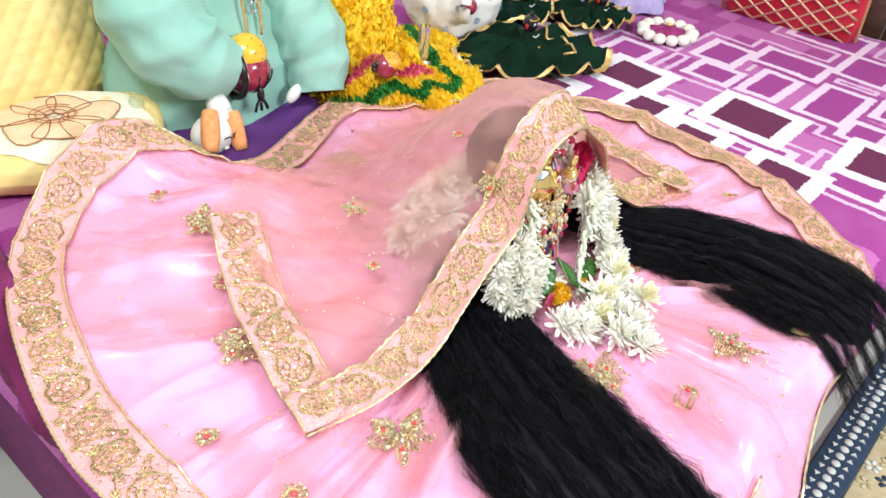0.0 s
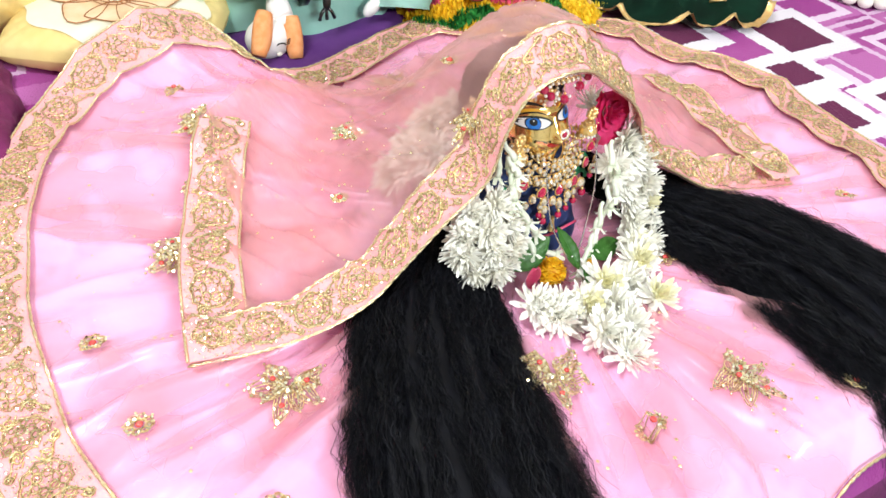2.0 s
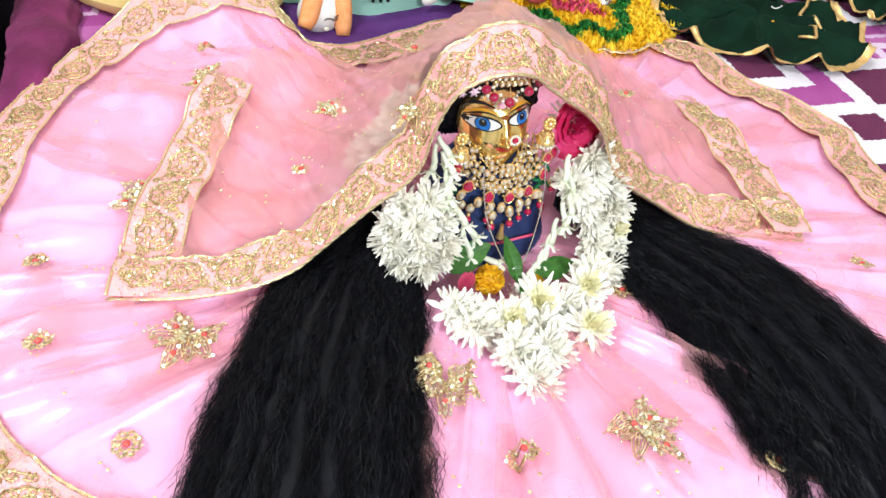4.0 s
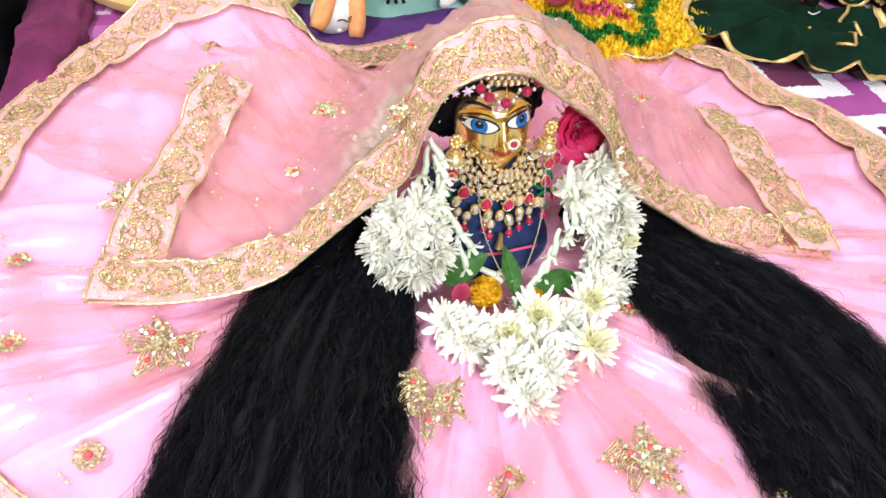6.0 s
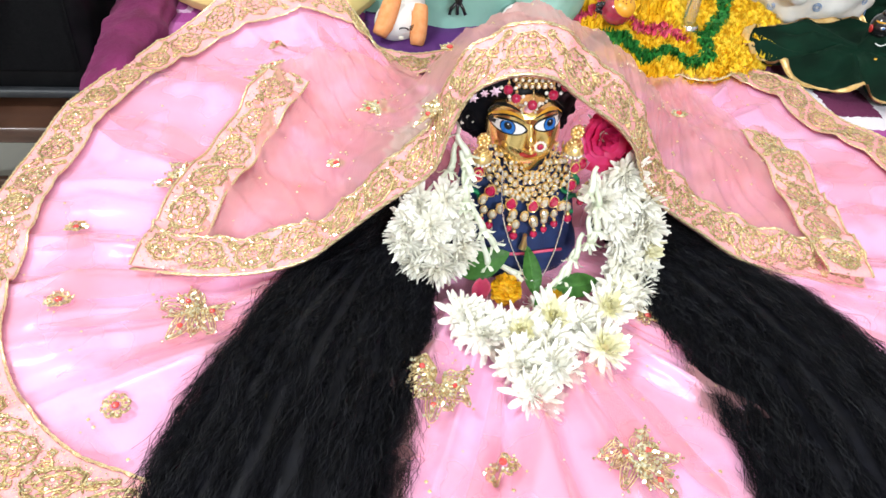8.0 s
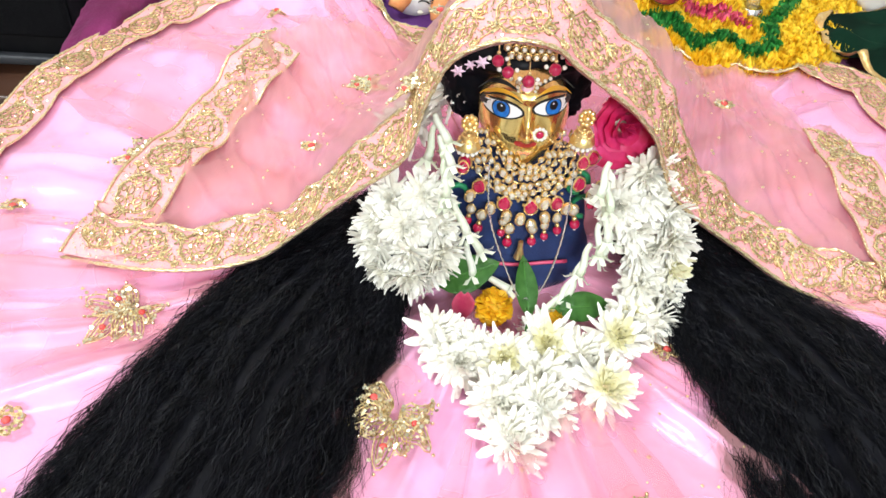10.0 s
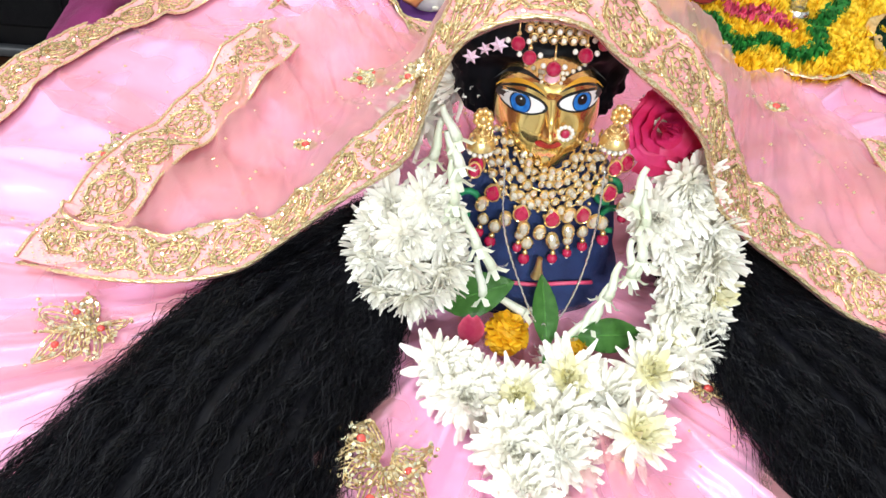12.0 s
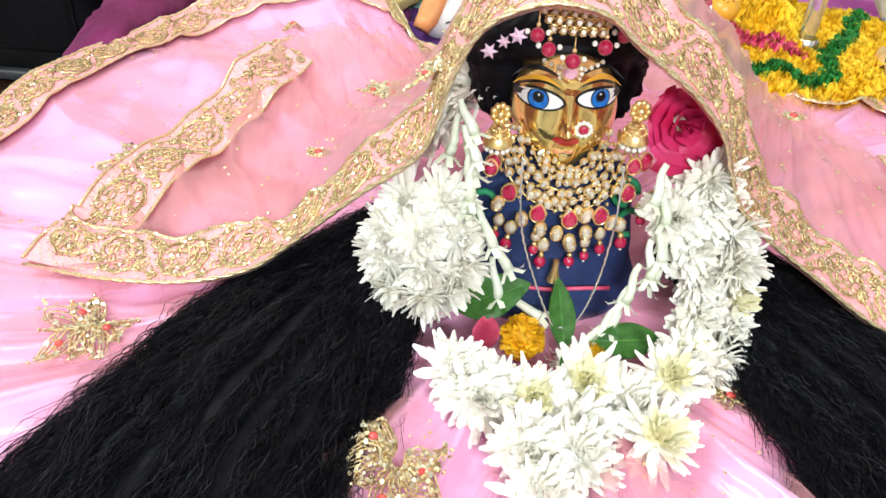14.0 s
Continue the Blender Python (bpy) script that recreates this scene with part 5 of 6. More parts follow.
ring = thing("nose_ring", "white-petalled nose ring with a red centre and a gold chain", "nose ring", at=(0.0105, -0.004, 0.186))
c = face_pt(0.0105, -0.0075, 0.004)
bm = bmesh.new()
for i in range(11):
    a = i * 2 * math.pi / 11
    ball(bm, c + V(0.0050 * math.cos(a), 0, 0.0050 * math.sin(a)), 0.0017, 0, 7, 5)
part("pearl_ring", bm, M_pearl, ring, "ring of small white pearls")
bm = bmesh.new()
ball(bm, c + V(0, -0.001, 0), 0.0034, 0, 10, 6, (1, 0.5, 1))
part("centre", bm, M_ruby, ring)
bm = bmesh.new()
for i in range(16):
    t = i / 15
    ball(bm, c.lerp(V(0.046, -0.004, 0.192), t) + V(0.004 * (1 - t), -0.004 * math.sin(math.pi * t), -0.010 * math.sin(math.pi * t)), 0.0011, 0, 6, 4)
part("bead_chain", bm, M_gold, ring)

M_star = mat("pale_pink_crystal", (0.88, 0.66, 0.80), 0.2, 0.0, coat=0.6)
for i, (x, z) in enumerate(((-0.0585, 0.224), (-0.050, 0.236), (-0.042, 0.245))):
    bm = bmesh.new()
    y = 0.024 - 0.012 * i
    vs = []
    for k in range(12):
        rr = (0.0062 if i != 1 else 0.0050) * (1 if k % 2 == 0 else 0.5)
        vs.append(V(x + rr * math.cos(k * math.pi / 6 + i), y, z + rr * math.sin(k * math.pi / 6 + i)))
    top = bm.verts.new((x, y - 0.0028, z))
    bot = bm.verts.new((x, y + 0.001, z))
    vv = [bm.verts.new(v) for v in vs]
    for k in range(12):
        bm.faces.new((vv[k], vv[(k + 1) % 12], top))
        bm.faces.new((vv[(k + 1) % 12], vv[k], bot))
    solo("star_hairpin", bm, M_star, "small pale pink crystal star pinned in black hair", "hairpin", "star hairpins", "", False)

# ---------------------------------------------------------------- cushions behind
def pillow(bm, m, hx, hy, hz, quilt=0.0, mi=0, n=64, square=0.5, cell=0.045):
    """A stuffed cushion: two bulged faces that meet in a seam."""
    for sg in (1, -1):
        def at(u, v):
            x, y = 2 * u - 1, 2 * v - 1
            e = max(0.0, (1 - x ** 4) * (1 - y ** 4)) ** square
            z = hz * e * sg
            if quilt:
                a, b = (x * hx + y * hy) / cell, (x * hx - y * hy) / cell
                z += sg * quilt * (min(abs(math.sin(math.pi * a)), abs(math.sin(math.pi * b))) ** 0.5) * smooth01(e * 3)
            k = 1 - 0.05 * (x * x * y * y)
            z += sg * 0.004 * e * nz(x * 3, y * 3, sg)
            return m @ V(x * hx * k, y * hy * k, z)
        sheet(bm, at, n, n, False, mi)
    ring = [m @ V(*p) for p in [(hx * (-1 + i / 10) * (1 - 0.05 * (1 - i / 10) ** 2), -hy * (1 - 0.05 * (1 - i / 10) ** 2), 0) for i in range(21)]]
    return ring


bolster = thing("quilted_pillow", "large yellow quilted pillow standing against the wall", "pillow", at=(-0.42, 0.92, 0))
bm = bmesh.new()
pillow(bm, pose(-0.46, 0.93, 0.20, 68, 0, 6), 0.34, 0.22, 0.10, 0.006, 0, 110)
part("quilted_cover", bm, M_yellow, bolster)
bm = bmesh.new()
mm = pose(-0.46, 0.93, 0.20, 68, 0, 6)
tube(bm, [mm @ V(0.34 * x * (1 - 0.05 * y * y * x * x), 0.22 * y * (1 - 0.05 * x * x * y * y), 0) for x, y in [(-1 + i / 10, -1) for i in range(20)] + [(1, -1 + i / 10) for i in range(20)] + [(1 - i / 10, 1) for i in range(20)] + [(-1, 1 - i / 10) for i in range(20)]], 0.004, 6, 0, True)
part("piping", bm, M_cream, bolster, "white piping")

cush = thing("rose_cushion", "yellow cushion with a cream panel and an embroidered peach rose", "cushion", at=(-0.35, 0.72, 0))
CM = pose(-0.305, 0.735, 0.036, 3, 0, -32)
bm = bmesh.new()
pillow(bm, CM, 0.16, 0.125, 0.036, 0.0025, 0, 70, 0.45, 0.03)
part("cushion_cover", bm, M_yellow, cush)


def cush_top(x, y, lift=0.003):
    e = max(0.0, (1 - (x / 0.16) ** 4) * (1 - (y / 0.125) ** 4)) ** 0.45
    return CM @ V(x, y, 0.036 * e + lift)


bm = bmesh.new()
sheet(bm, lambda u, v: cush_top((0.145 + 0.006 * math.cos(8 * 6.283 * u)) * 0.97 * v * math.cos(6.283 * u), (0.110 + 0.006 * math.cos(8 * 6.283 * u)) * 0.97 * v * math.sin(6.283 * u), 0.004), 64, 12, True)
part("cream_panel", bm, M_cream, cush, "cream cotton panel")


def stitched_petal(cx, cy, r, a, w, name="rose_petal"):
    o = []
    for i in range(19):
        t = i / 18 * 2 * math.pi
        q = 0.5 - 0.5 * math.cos(t)
        rad, side = r * q * (1 + 0.08 * math.sin(3 * t)), math.sin(t) * w * (0.4 + 0.8 * q)
        o.append((cx + rad * math.cos(a) - side * math.sin(a), cy + rad * math.sin(a) + side * math.cos(a)))
    bm = bmesh.new()
    mid = (sum(p[0] for p in o) / 19, sum(p[1] for p in o) / 19)
    c = bm.verts.new(cush_top(*mid, 0.008))
    vs = [bm.verts.new(cush_top(x, y, 0.0062)) for x, y in o[:-1]]
    for i in range(18):
        bm.faces.new((c, vs[i], vs[(i + 1) % 18]))
    p = part(name, bm, M_peach, cush, "peach applique petal")
    bm = bmesh.new()
    tube(bm, [cush_top(x, y, 0.0075) for x, y in o[:-1]], 0.0009, 4, 0, True)
    e = part("stitching", bm, M_brown, None)
    e.parent = p
    return p


for a, r, w in ((0.2, 0.085, 0.036), (1.2, 0.058, 0.040), (2.2, 0.066, 0.040), (3.0, 0.090, 0.036), (4.0, 0.075, 0.040), (4.9, 0.060, 0.044), (5.6, 0.085, 0.038)):
    stitched_petal(0.012 * math.cos(a), 0.008 * math.sin(a), r, a, w)
bm = bmesh.new()
for k, (r0, r1, tr) in enumerate(((0.034, 0.004, 2.3), (0.040, 0.030, 0.9))):
    tube(bm, [cush_top(r * math.cos(a), 0.8 * r * math.sin(a), 0.011) for r, a in [(r0 + (r1 - r0) * i / 40, tr * 6.283 * i / 40 + k) for i in range(41)]], 0.0008, 4)
part("rose_heart", bm, M_brown, cush, "brown stitched spiral")
for x, y, sg in ((-0.125, 0.02, -1), (0.12, 0.05, 1), (0.115, -0.05, 1)):
    bm = bmesh.new()
    for q in (-0.5, 0, 0.5):
        tube(bm, [cush_top(x + sg * 0.02 * math.cos(t * 0.7) * math.cos(q) * 0.6, y + 0.014 * math.sin(t * 0.7) + q * 0.016, 0.006) for t in range(9)], 0.0009, 4, 0, True)
    part("leaf_stitching", bm, M_pgreen, cush, "pale green stitched leaf")

# ---------------------------------------------------------------- dressed doll in a mint jacket
bm = bmesh.new()


def torso(u, v):
    a = u * 6.2832
    prof = [(0.205, 0.0), (0.196, 0.05), (0.170, 0.12), (0.145, 0.20), (0.135, 0.28), (0.10, 0.36), (0.05, 0.40)]
    k = v * (len(prof) - 1)
    i = min(int(k), len(prof) - 2)
    w, z = prof[i][0] + (prof[i + 1][0] - prof[i][0]) * (k - i), prof[i][1] + (prof[i + 1][1] - prof[i][1]) * (k - i)
    w *= 1 + 0.05 * nz(math.cos(a) * 2.2, math.sin(a) * 2.2, z * 7) + 0.07 * (1 - abs(nz(math.cos(a) * 2.4, math.sin(a) * 2.4 + 5, z * 9))) ** 4
    return V(0.015 + w * 0.95 * math.cos(a), 0.80 + 0.78 * w * math.sin(a), z)


sheet(bm, torso, 90, 60, True, 0)


def sleeve(path, rads, seed):
    def at(u, v):
        a = u * 6.2832
        c = spline([V(*p) for p in path], v)
        d = (spline([V(*p) for p in path], min(1, v + 0.02)) - spline([V(*p) for p in path], max(0, v - 0.02))).normalized()
        s = d.cross(V(0.1, 0.2, 1)).normalized()
        t = s.cross(d)
        r = spline([V(q, 0, 0) for q in rads], v).x
        r *= 1 + 0.15 * (1 - abs(math.sin(v * 15 + 1.2 * math.cos(a + seed) + nz(v * 4, a, seed)))) ** 0.7 * math.sin(math.pi * v) - 0.05 + 0.10 * nz(math.cos(a) * 2, math.sin(a) * 2, v * 5 + seed)
        return c + (s * math.cos(a) + t * math.sin(a)) * r
    return at


sheet(bm, sleeve([(-0.10, 0.80, 0.30), (-0.125, 0.735, 0.22), (-0.095, 0.668, 0.150), (-0.036, 0.645, 0.120)], (0.065, 0.078, 0.070, 0.050), 1.0), 56, 44, True, 0)
sheet(bm, sleeve([(0.10, 0.78, 0.28), (0.15, 0.71, 0.19), (0.155, 0.65, 0.10), (0.14, 0.62, 0.035)], (0.06, 0.066, 0.062, 0.050), 4.0), 56, 44, True, 0)
# cuff trims, painted hand, pull cord
tube(bm, [V(-0.034 + 0.004 * math.cos(t), 0.645 + 0.046 * math.cos(t), 0.115 + 0.046 * math.sin(t)) for t in [i * 0.3142 for i in range(20)]], 0.006, 6, 1, True)
tube(bm, [V(-0.027 + 0.004 * math.cos(t), 0.644 + 0.040 * math.cos(t), 0.115 + 0.040 * math.sin(t)) for t in [i * 0.3142 for i in range(20)]], 0.0035, 6, 2, True)
ball(bm, (-0.006, 0.638, 0.112), 0.040, 3, 24, 16)
ball(bm, (-0.004, 0.642, 0.139), 0.036, 4, 24, 16)
for i in range(34):
    z = 1 - (i + 0.5) / 24
    a = i * 2.4
    if z > -0.2:
        ball(bm, V(-0.004, 0.642, 0.139) + V(math.sqrt(max(0, 1 - z * z)) * math.cos(a), math.sqrt(max(0, 1 - z * z)) * math.sin(a), z) * 0.0358, 0.0013, 1, 6, 4)
for i in range(5):
    tube(bm, [V(-0.006, 0.638, 0.112) + V(math.sin(0.5 * i - 0.2 + 0.1) * math.cos(t) , -math.cos(0.5 * i - 0.2) * math.cos(t), math.sin(t)) * 0.0402 for t in [-1.2 + 0.16 * k for k in range(9)]], 0.0016, 4, 1)
for sg in (-1, 1):
    tube(bm, [V(0.03 + 0.022 * sg, 0.69 - 0.012, 0.30 - 0.016 * i) + V(-0.0008 * sg * i, -0.002 * i, 0) for i in range(10)], 0.0028, 5, 5)
tube(bm, [V(0.036 + 0.007 * math.cos(t), 0.668, 0.205 + 0.010 * math.sin(t)) for t in [i * 0.5236 for i in range(12)]], 0.0016, 5, 6, True)
tube(bm, [V(0.036, 0.668, 0.215), V(0.036, 0.674, 0.25)], 0.003, 6, 6)
ball(bm, (-0.008, 0.60, 0.080), 0.010, 1, 10, 6, (0.7, 0.7, 1.5))
for q in (-1, 0, 1):
    tube(bm, [V(-0.008, 0.60, 0.075), V(-0.010 + 0.010 * q, 0.597, 0.062), V(-0.009 + 0.013 * q, 0.598, 0.052)], 0.003, 6, 1)
ball(bm, (0.085, 0.625, 0.045), 0.012, 7, 12, 8, (1.0, 0.8, 1.7), Matrix.Rotation(0.8, 4, "Y"))
M_maroon = mat("maroon_enamel", (0.22, 0.012, 0.03), 0.2, coat=0.8, var=(0.35, 0.03, 0.06), scale=70)
solo("doll", bm, [M_teal, M_black, M_pearl, M_maroon, mat("yellow_enamel", (0.80, 0.45, 0.02), 0.25, coat=0.7, var=(0.84, 0.52, 0.05), scale=50), M_goldband, M_silver, M_plushw], "dressed doll in a mint plush jacket sitting behind the skirt", "doll")

# plush fox lying at the doll's feet
bm = bmesh.new()
ball(bm, (-0.108, 0.605, 0.034), 0.034, 0, 24, 16, (1.1, 0.9, 1.0))
def limb(p, q, r, mi):
    tube(bm, [V(*p).lerp(V(*q), i / 8) + V(0, 0, 0.003 * math.sin(i)) for i in range(9)], r, 12, mi, False, lambda f: (0.75 + 0.35 * math.sin(math.pi * (0.1 + 0.85 * f))))
limb((-0.112, 0.600, 0.080), (-0.138, 0.568, 0.024), 0.0145, 1)
limb((-0.070, 0.600, 0.066), (-0.076, 0.570, 0.006), 0.0135, 1)
limb((-0.085, 0.630, 0.085), (-0.078, 0.600, 0.050), 0.018, 0)
tube(bm, [V(-0.098 + 0.008 * math.cos(t), 0.5735 + 0.002 * abs(math.cos(t)), 0.032 + 0.006 * math.sin(t)) for t in [0.3 + 0.3 * i for i in range(9)]], 0.0012, 4, 2)
for i in range(3):
    tube(bm, [V(-0.090 + 0.001 * i, 0.574, 0.034 + 0.003 * i), V(-0.084 + 0.001 * i, 0.575, 0.035 + 0.004 * i)], 0.0009, 4, 2)
ball(bm, (-0.102, 0.5735, 0.020), 0.005, 3, 10, 6, (1, 0.3, 0.7))
solo("plush_fox", bm, [M_plushw, M_orange, M_black, M_cream], "small orange and white plush fox lying on the bed", "toy")

bm = bmesh.new()
sheet(bm, lambda u, v: V(-0.16 + 0.40 * u, 0.49 + 0.20 * v, 0.010 + 0.004 * nz(u * 5, v * 4) + 0.004 * (1 - abs(nz(u * 6, v * 2, 4))) ** 3), 40, 20)
bmesh.ops.solidify(bm, geom=bm.faces[:], thickness=0.002)
solo("violet_cloth", bm, M_violet, "folded violet cloth lying under the doll", "cloth")

# ---------------------------------------------------------------- yellow dressed idol
idol = thing("flower_dress", "fluffy yellow dress with green zigzag trim spread over the bed", "dress", at=(0.36, 0.6, 0))
YH = [(0.150, 0.61), (0.170, 0.565), (0.225, 0.515), (0.272, 0.465), (0.300, 0.434), (0.36, 0.432), (0.43, 0.445), (0.48, 0.495), (0.53, 0.54), (0.57, 0.62), (0.60, 0.70), (0.55, 0.77), (0.42, 0.80), (0.25, 0.80), (0.16, 0.72)]
YC = V(0.30, 0.67, 0)
ZIG = [(0.155, 0.585), (0.195, 0.546), (0.254, 0.533), (0.288, 0.487), (0.324, 0.512), (0.349, 0.472), (0.388, 0.485), (0.402, 0.560), (0.440, 0.600), (0.490, 0.700), (0.52, 0.75)]
FRILL = [(0.165, 0.625), (0.225, 0.585), (0.29, 0.555), (0.36, 0.540)]


def off_line(p, line):
    """Distance in plan from a broken line."""
    best = 9.0
    for a, b in zip(line, line[1:]):
        d = V(b[0] - a[0], b[1] - a[1])
        q = V(p.x - a[0], p.y - a[1])
        f = max(0.0, min(1.0, q.dot(d) / d.dot(d)))
        best = min(best, (q - d * f).length)
    return best


def yel(s, r):
    h = spline([V(x, y, 0) for x, y in YH], s % 1, True)
    p = YC + (h - YC) * r
    z = 0.034 * math.sqrt(max(0.0, 1 - r ** 8)) + 0.006 * nz(p.x * 24, p.y * 24)
    x, y = (p.x - 0.275) / 0.125, (p.y - 0.70) / 0.105
    z += 0.24 * smooth01((1.05 - math.hypot(x, y)) / 0.55) * (1 + 0.15 * nz(p.x * 16, p.y * 16, 2))
    for ax, ay in ((0.245, 0.585), (0.335, 0.59)):
        z += 0.055 * bump2(p.x, p.y, ax, ay, 0.036, 0.042)
    return V(p.x, p.y, z)


def tufts(bm, pts, size, rnd):
    for p in pts:
        a, e = rnd.uniform(0, 6.28), rnd.uniform(0.2, 1.3)
        d = V(math.cos(a) * math.cos(e), math.sin(a) * math.cos(e), math.sin(e))
        s = d.orthogonal().normalized()
        t = d.cross(s)
        k = size * rnd.uniform(0.7, 1.3)
        v = [bm.verts.new(p - s * k * 0.4), bm.verts.new(p + s * k * 0.4), bm.verts.new(p + d * k * 0.7 + s * k * 0.6 + t * k * 0.2), bm.verts.new(p + d * k), bm.verts.new(p + d * k * 0.7 - s * k * 0.6 - t * k * 0.2)]
        bm.faces.new(v)


rt = random.Random(12)
bm = bmesh.new()
sheet(bm, lambda u, v: yel(u, 0.02 + 0.975 * v), 90, 30, True)
part("dress_base", bm, M_ytuft, idol)
ys, gs, ps = [], [], []
for i in range(15000):
    p = yel(rt.random(), math.sqrt(rt.random()))
    if off_line(p, ZIG) < 0.0085:
        gs.append(p + V(0, 0, 0.003))
    elif off_line(p, FRILL) < 0.008:
        ps.append(p)
    else:
        ys.append(p)
for nm, pts, m_, lb in (("petal_fringe", ys, M_ytuft, "yellow petal fringe"), ("green_trim", gs, M_gtuft, "green petal zigzag"), ("pink_trim", ps, M_pinkp, "pink petal frill")):
    bm = bmesh.new()
    tufts(bm, pts, 0.0095, rt)
    part(nm, bm, m_, idol, lb, False, "stuff")
bm = bmesh.new()
ball(bm, (0.240, 0.545, 0.088), 0.026, 0, 20, 14, (1.0, 1.0, 0.9))
ball(bm, (0.246, 0.540, 0.097), 0.0235, 3, 20, 14, (0.9, 1.0, 0.75))
for q in range(16):
    a = q * 2.4
    ball(bm, V(0.246, 0.540, 0.100) + V(0.020 * math.cos(a) * (0.3 + 0.04 * q), 0.022 * math.sin(a) * (0.3 + 0.04 * q) - 0.004, 0.012), 0.0012, 0, 6, 4)
for q in range(5):
    ball(bm, (0.214 + 0.005 * math.cos(q * 1.26), 0.545, 0.092 + 0.006 * math.sin(q * 1.26)), 0.0055, 1, 8, 6)
ball(bm, (0.275, 0.69, 0.285), 0.050, 2, 20, 14)
solo("seated_statue", bm, [M_maroon, M_dark, M_brass, M_ochre], "small brass statue wearing a fluffy yellow flower dress", "statue")
# glass and silver cup, no lamp; it gives no light
pot = thing("glass_cup", "clear glass and silver cup standing on the yellow dress", "cup", at=(0.376, 0.58, 0.03))
bm = bmesh.new()
sheet(bm, lambda u, v: V(0.376 + (0.012 + 0.006 * math.sin(v * 2.6)) * math.cos(6.2832 * u), 0.572 + (0.012 + 0.006 * math.sin(v * 2.6)) * math.sin(6.2832 * u), 0.035 + 0.022 * v), 20, 10, True)
part("base", bm, M_silver, pot)
bm = bmesh.new()
sheet(bm, lambda u, v: V(0.376 + (0.010 + 0.002 * v) * math.cos(6.2832 * u), 0.572 + (0.010 + 0.002 * v) * math.sin(6.2832 * u), 0.057 + 0.07 * v), 20, 6, True)
gl = mat("clear_glass", (0.9, 0.9, 0.88), 0.05, 0)
gl.node_tree.nodes["Principled BSDF"].inputs["Transmission Weight"].default_value = 0.9
part("glass_tube", bm, gl, pot)

# white wrapped bundle
bm = bmesh.new()
def bundle(u, v):
    a = u * 6.2832
    w = 0.105 * math.sin(math.pi * (0.16 + 0.78 * v)) ** 0.6
    w *= 1 + 0.10 * nz(math.cos(a) * 2, math.sin(a) * 2, v * 5) + 0.06 * (1 - abs(nz(math.cos(a) * 4, math.sin(a) * 4, v * 3))) ** 4
    return V(0.66 + w * math.cos(a) * 1.15, 0.74 + w * math.sin(a), 0.0 + 0.20 * v)
sheet(bm, bundle, 70, 40, True, 0)
for k in range(14):
    p = bundle(0.5 + 0.035 * k, 0.15 + 0.7 * ((k * 0.37) % 1))
    o = (p - V(0.66, 0.74, p.z)).normalized()
    s = V(-o.y, o.x, 0)
    for r in (0.007, 0.004):
        tube(bm, [p + o * 0.0025 + s * r * math.cos(t) + V(0, 0, r * math.sin(t)) for t in [i * 0.628 for i in range(10)]], 0.0008, 4, 1, True)
tube(bm, [V(0.59 + 0.022 * math.cos(t), 0.640 + 0.012 * math.cos(t), 0.105 + 0.030 * math.sin(t)) for t in [i * 0.314 for i in range(20)]], 0.012, 8, 0, True)
ball(bm, (0.585, 0.632, 0.105), 0.019, 2, 16, 10)
solo("wrapped_doll", bm, [M_plushw, M_bluep, M_maroon], "doll wrapped in white cloth printed with blue rings", "doll")

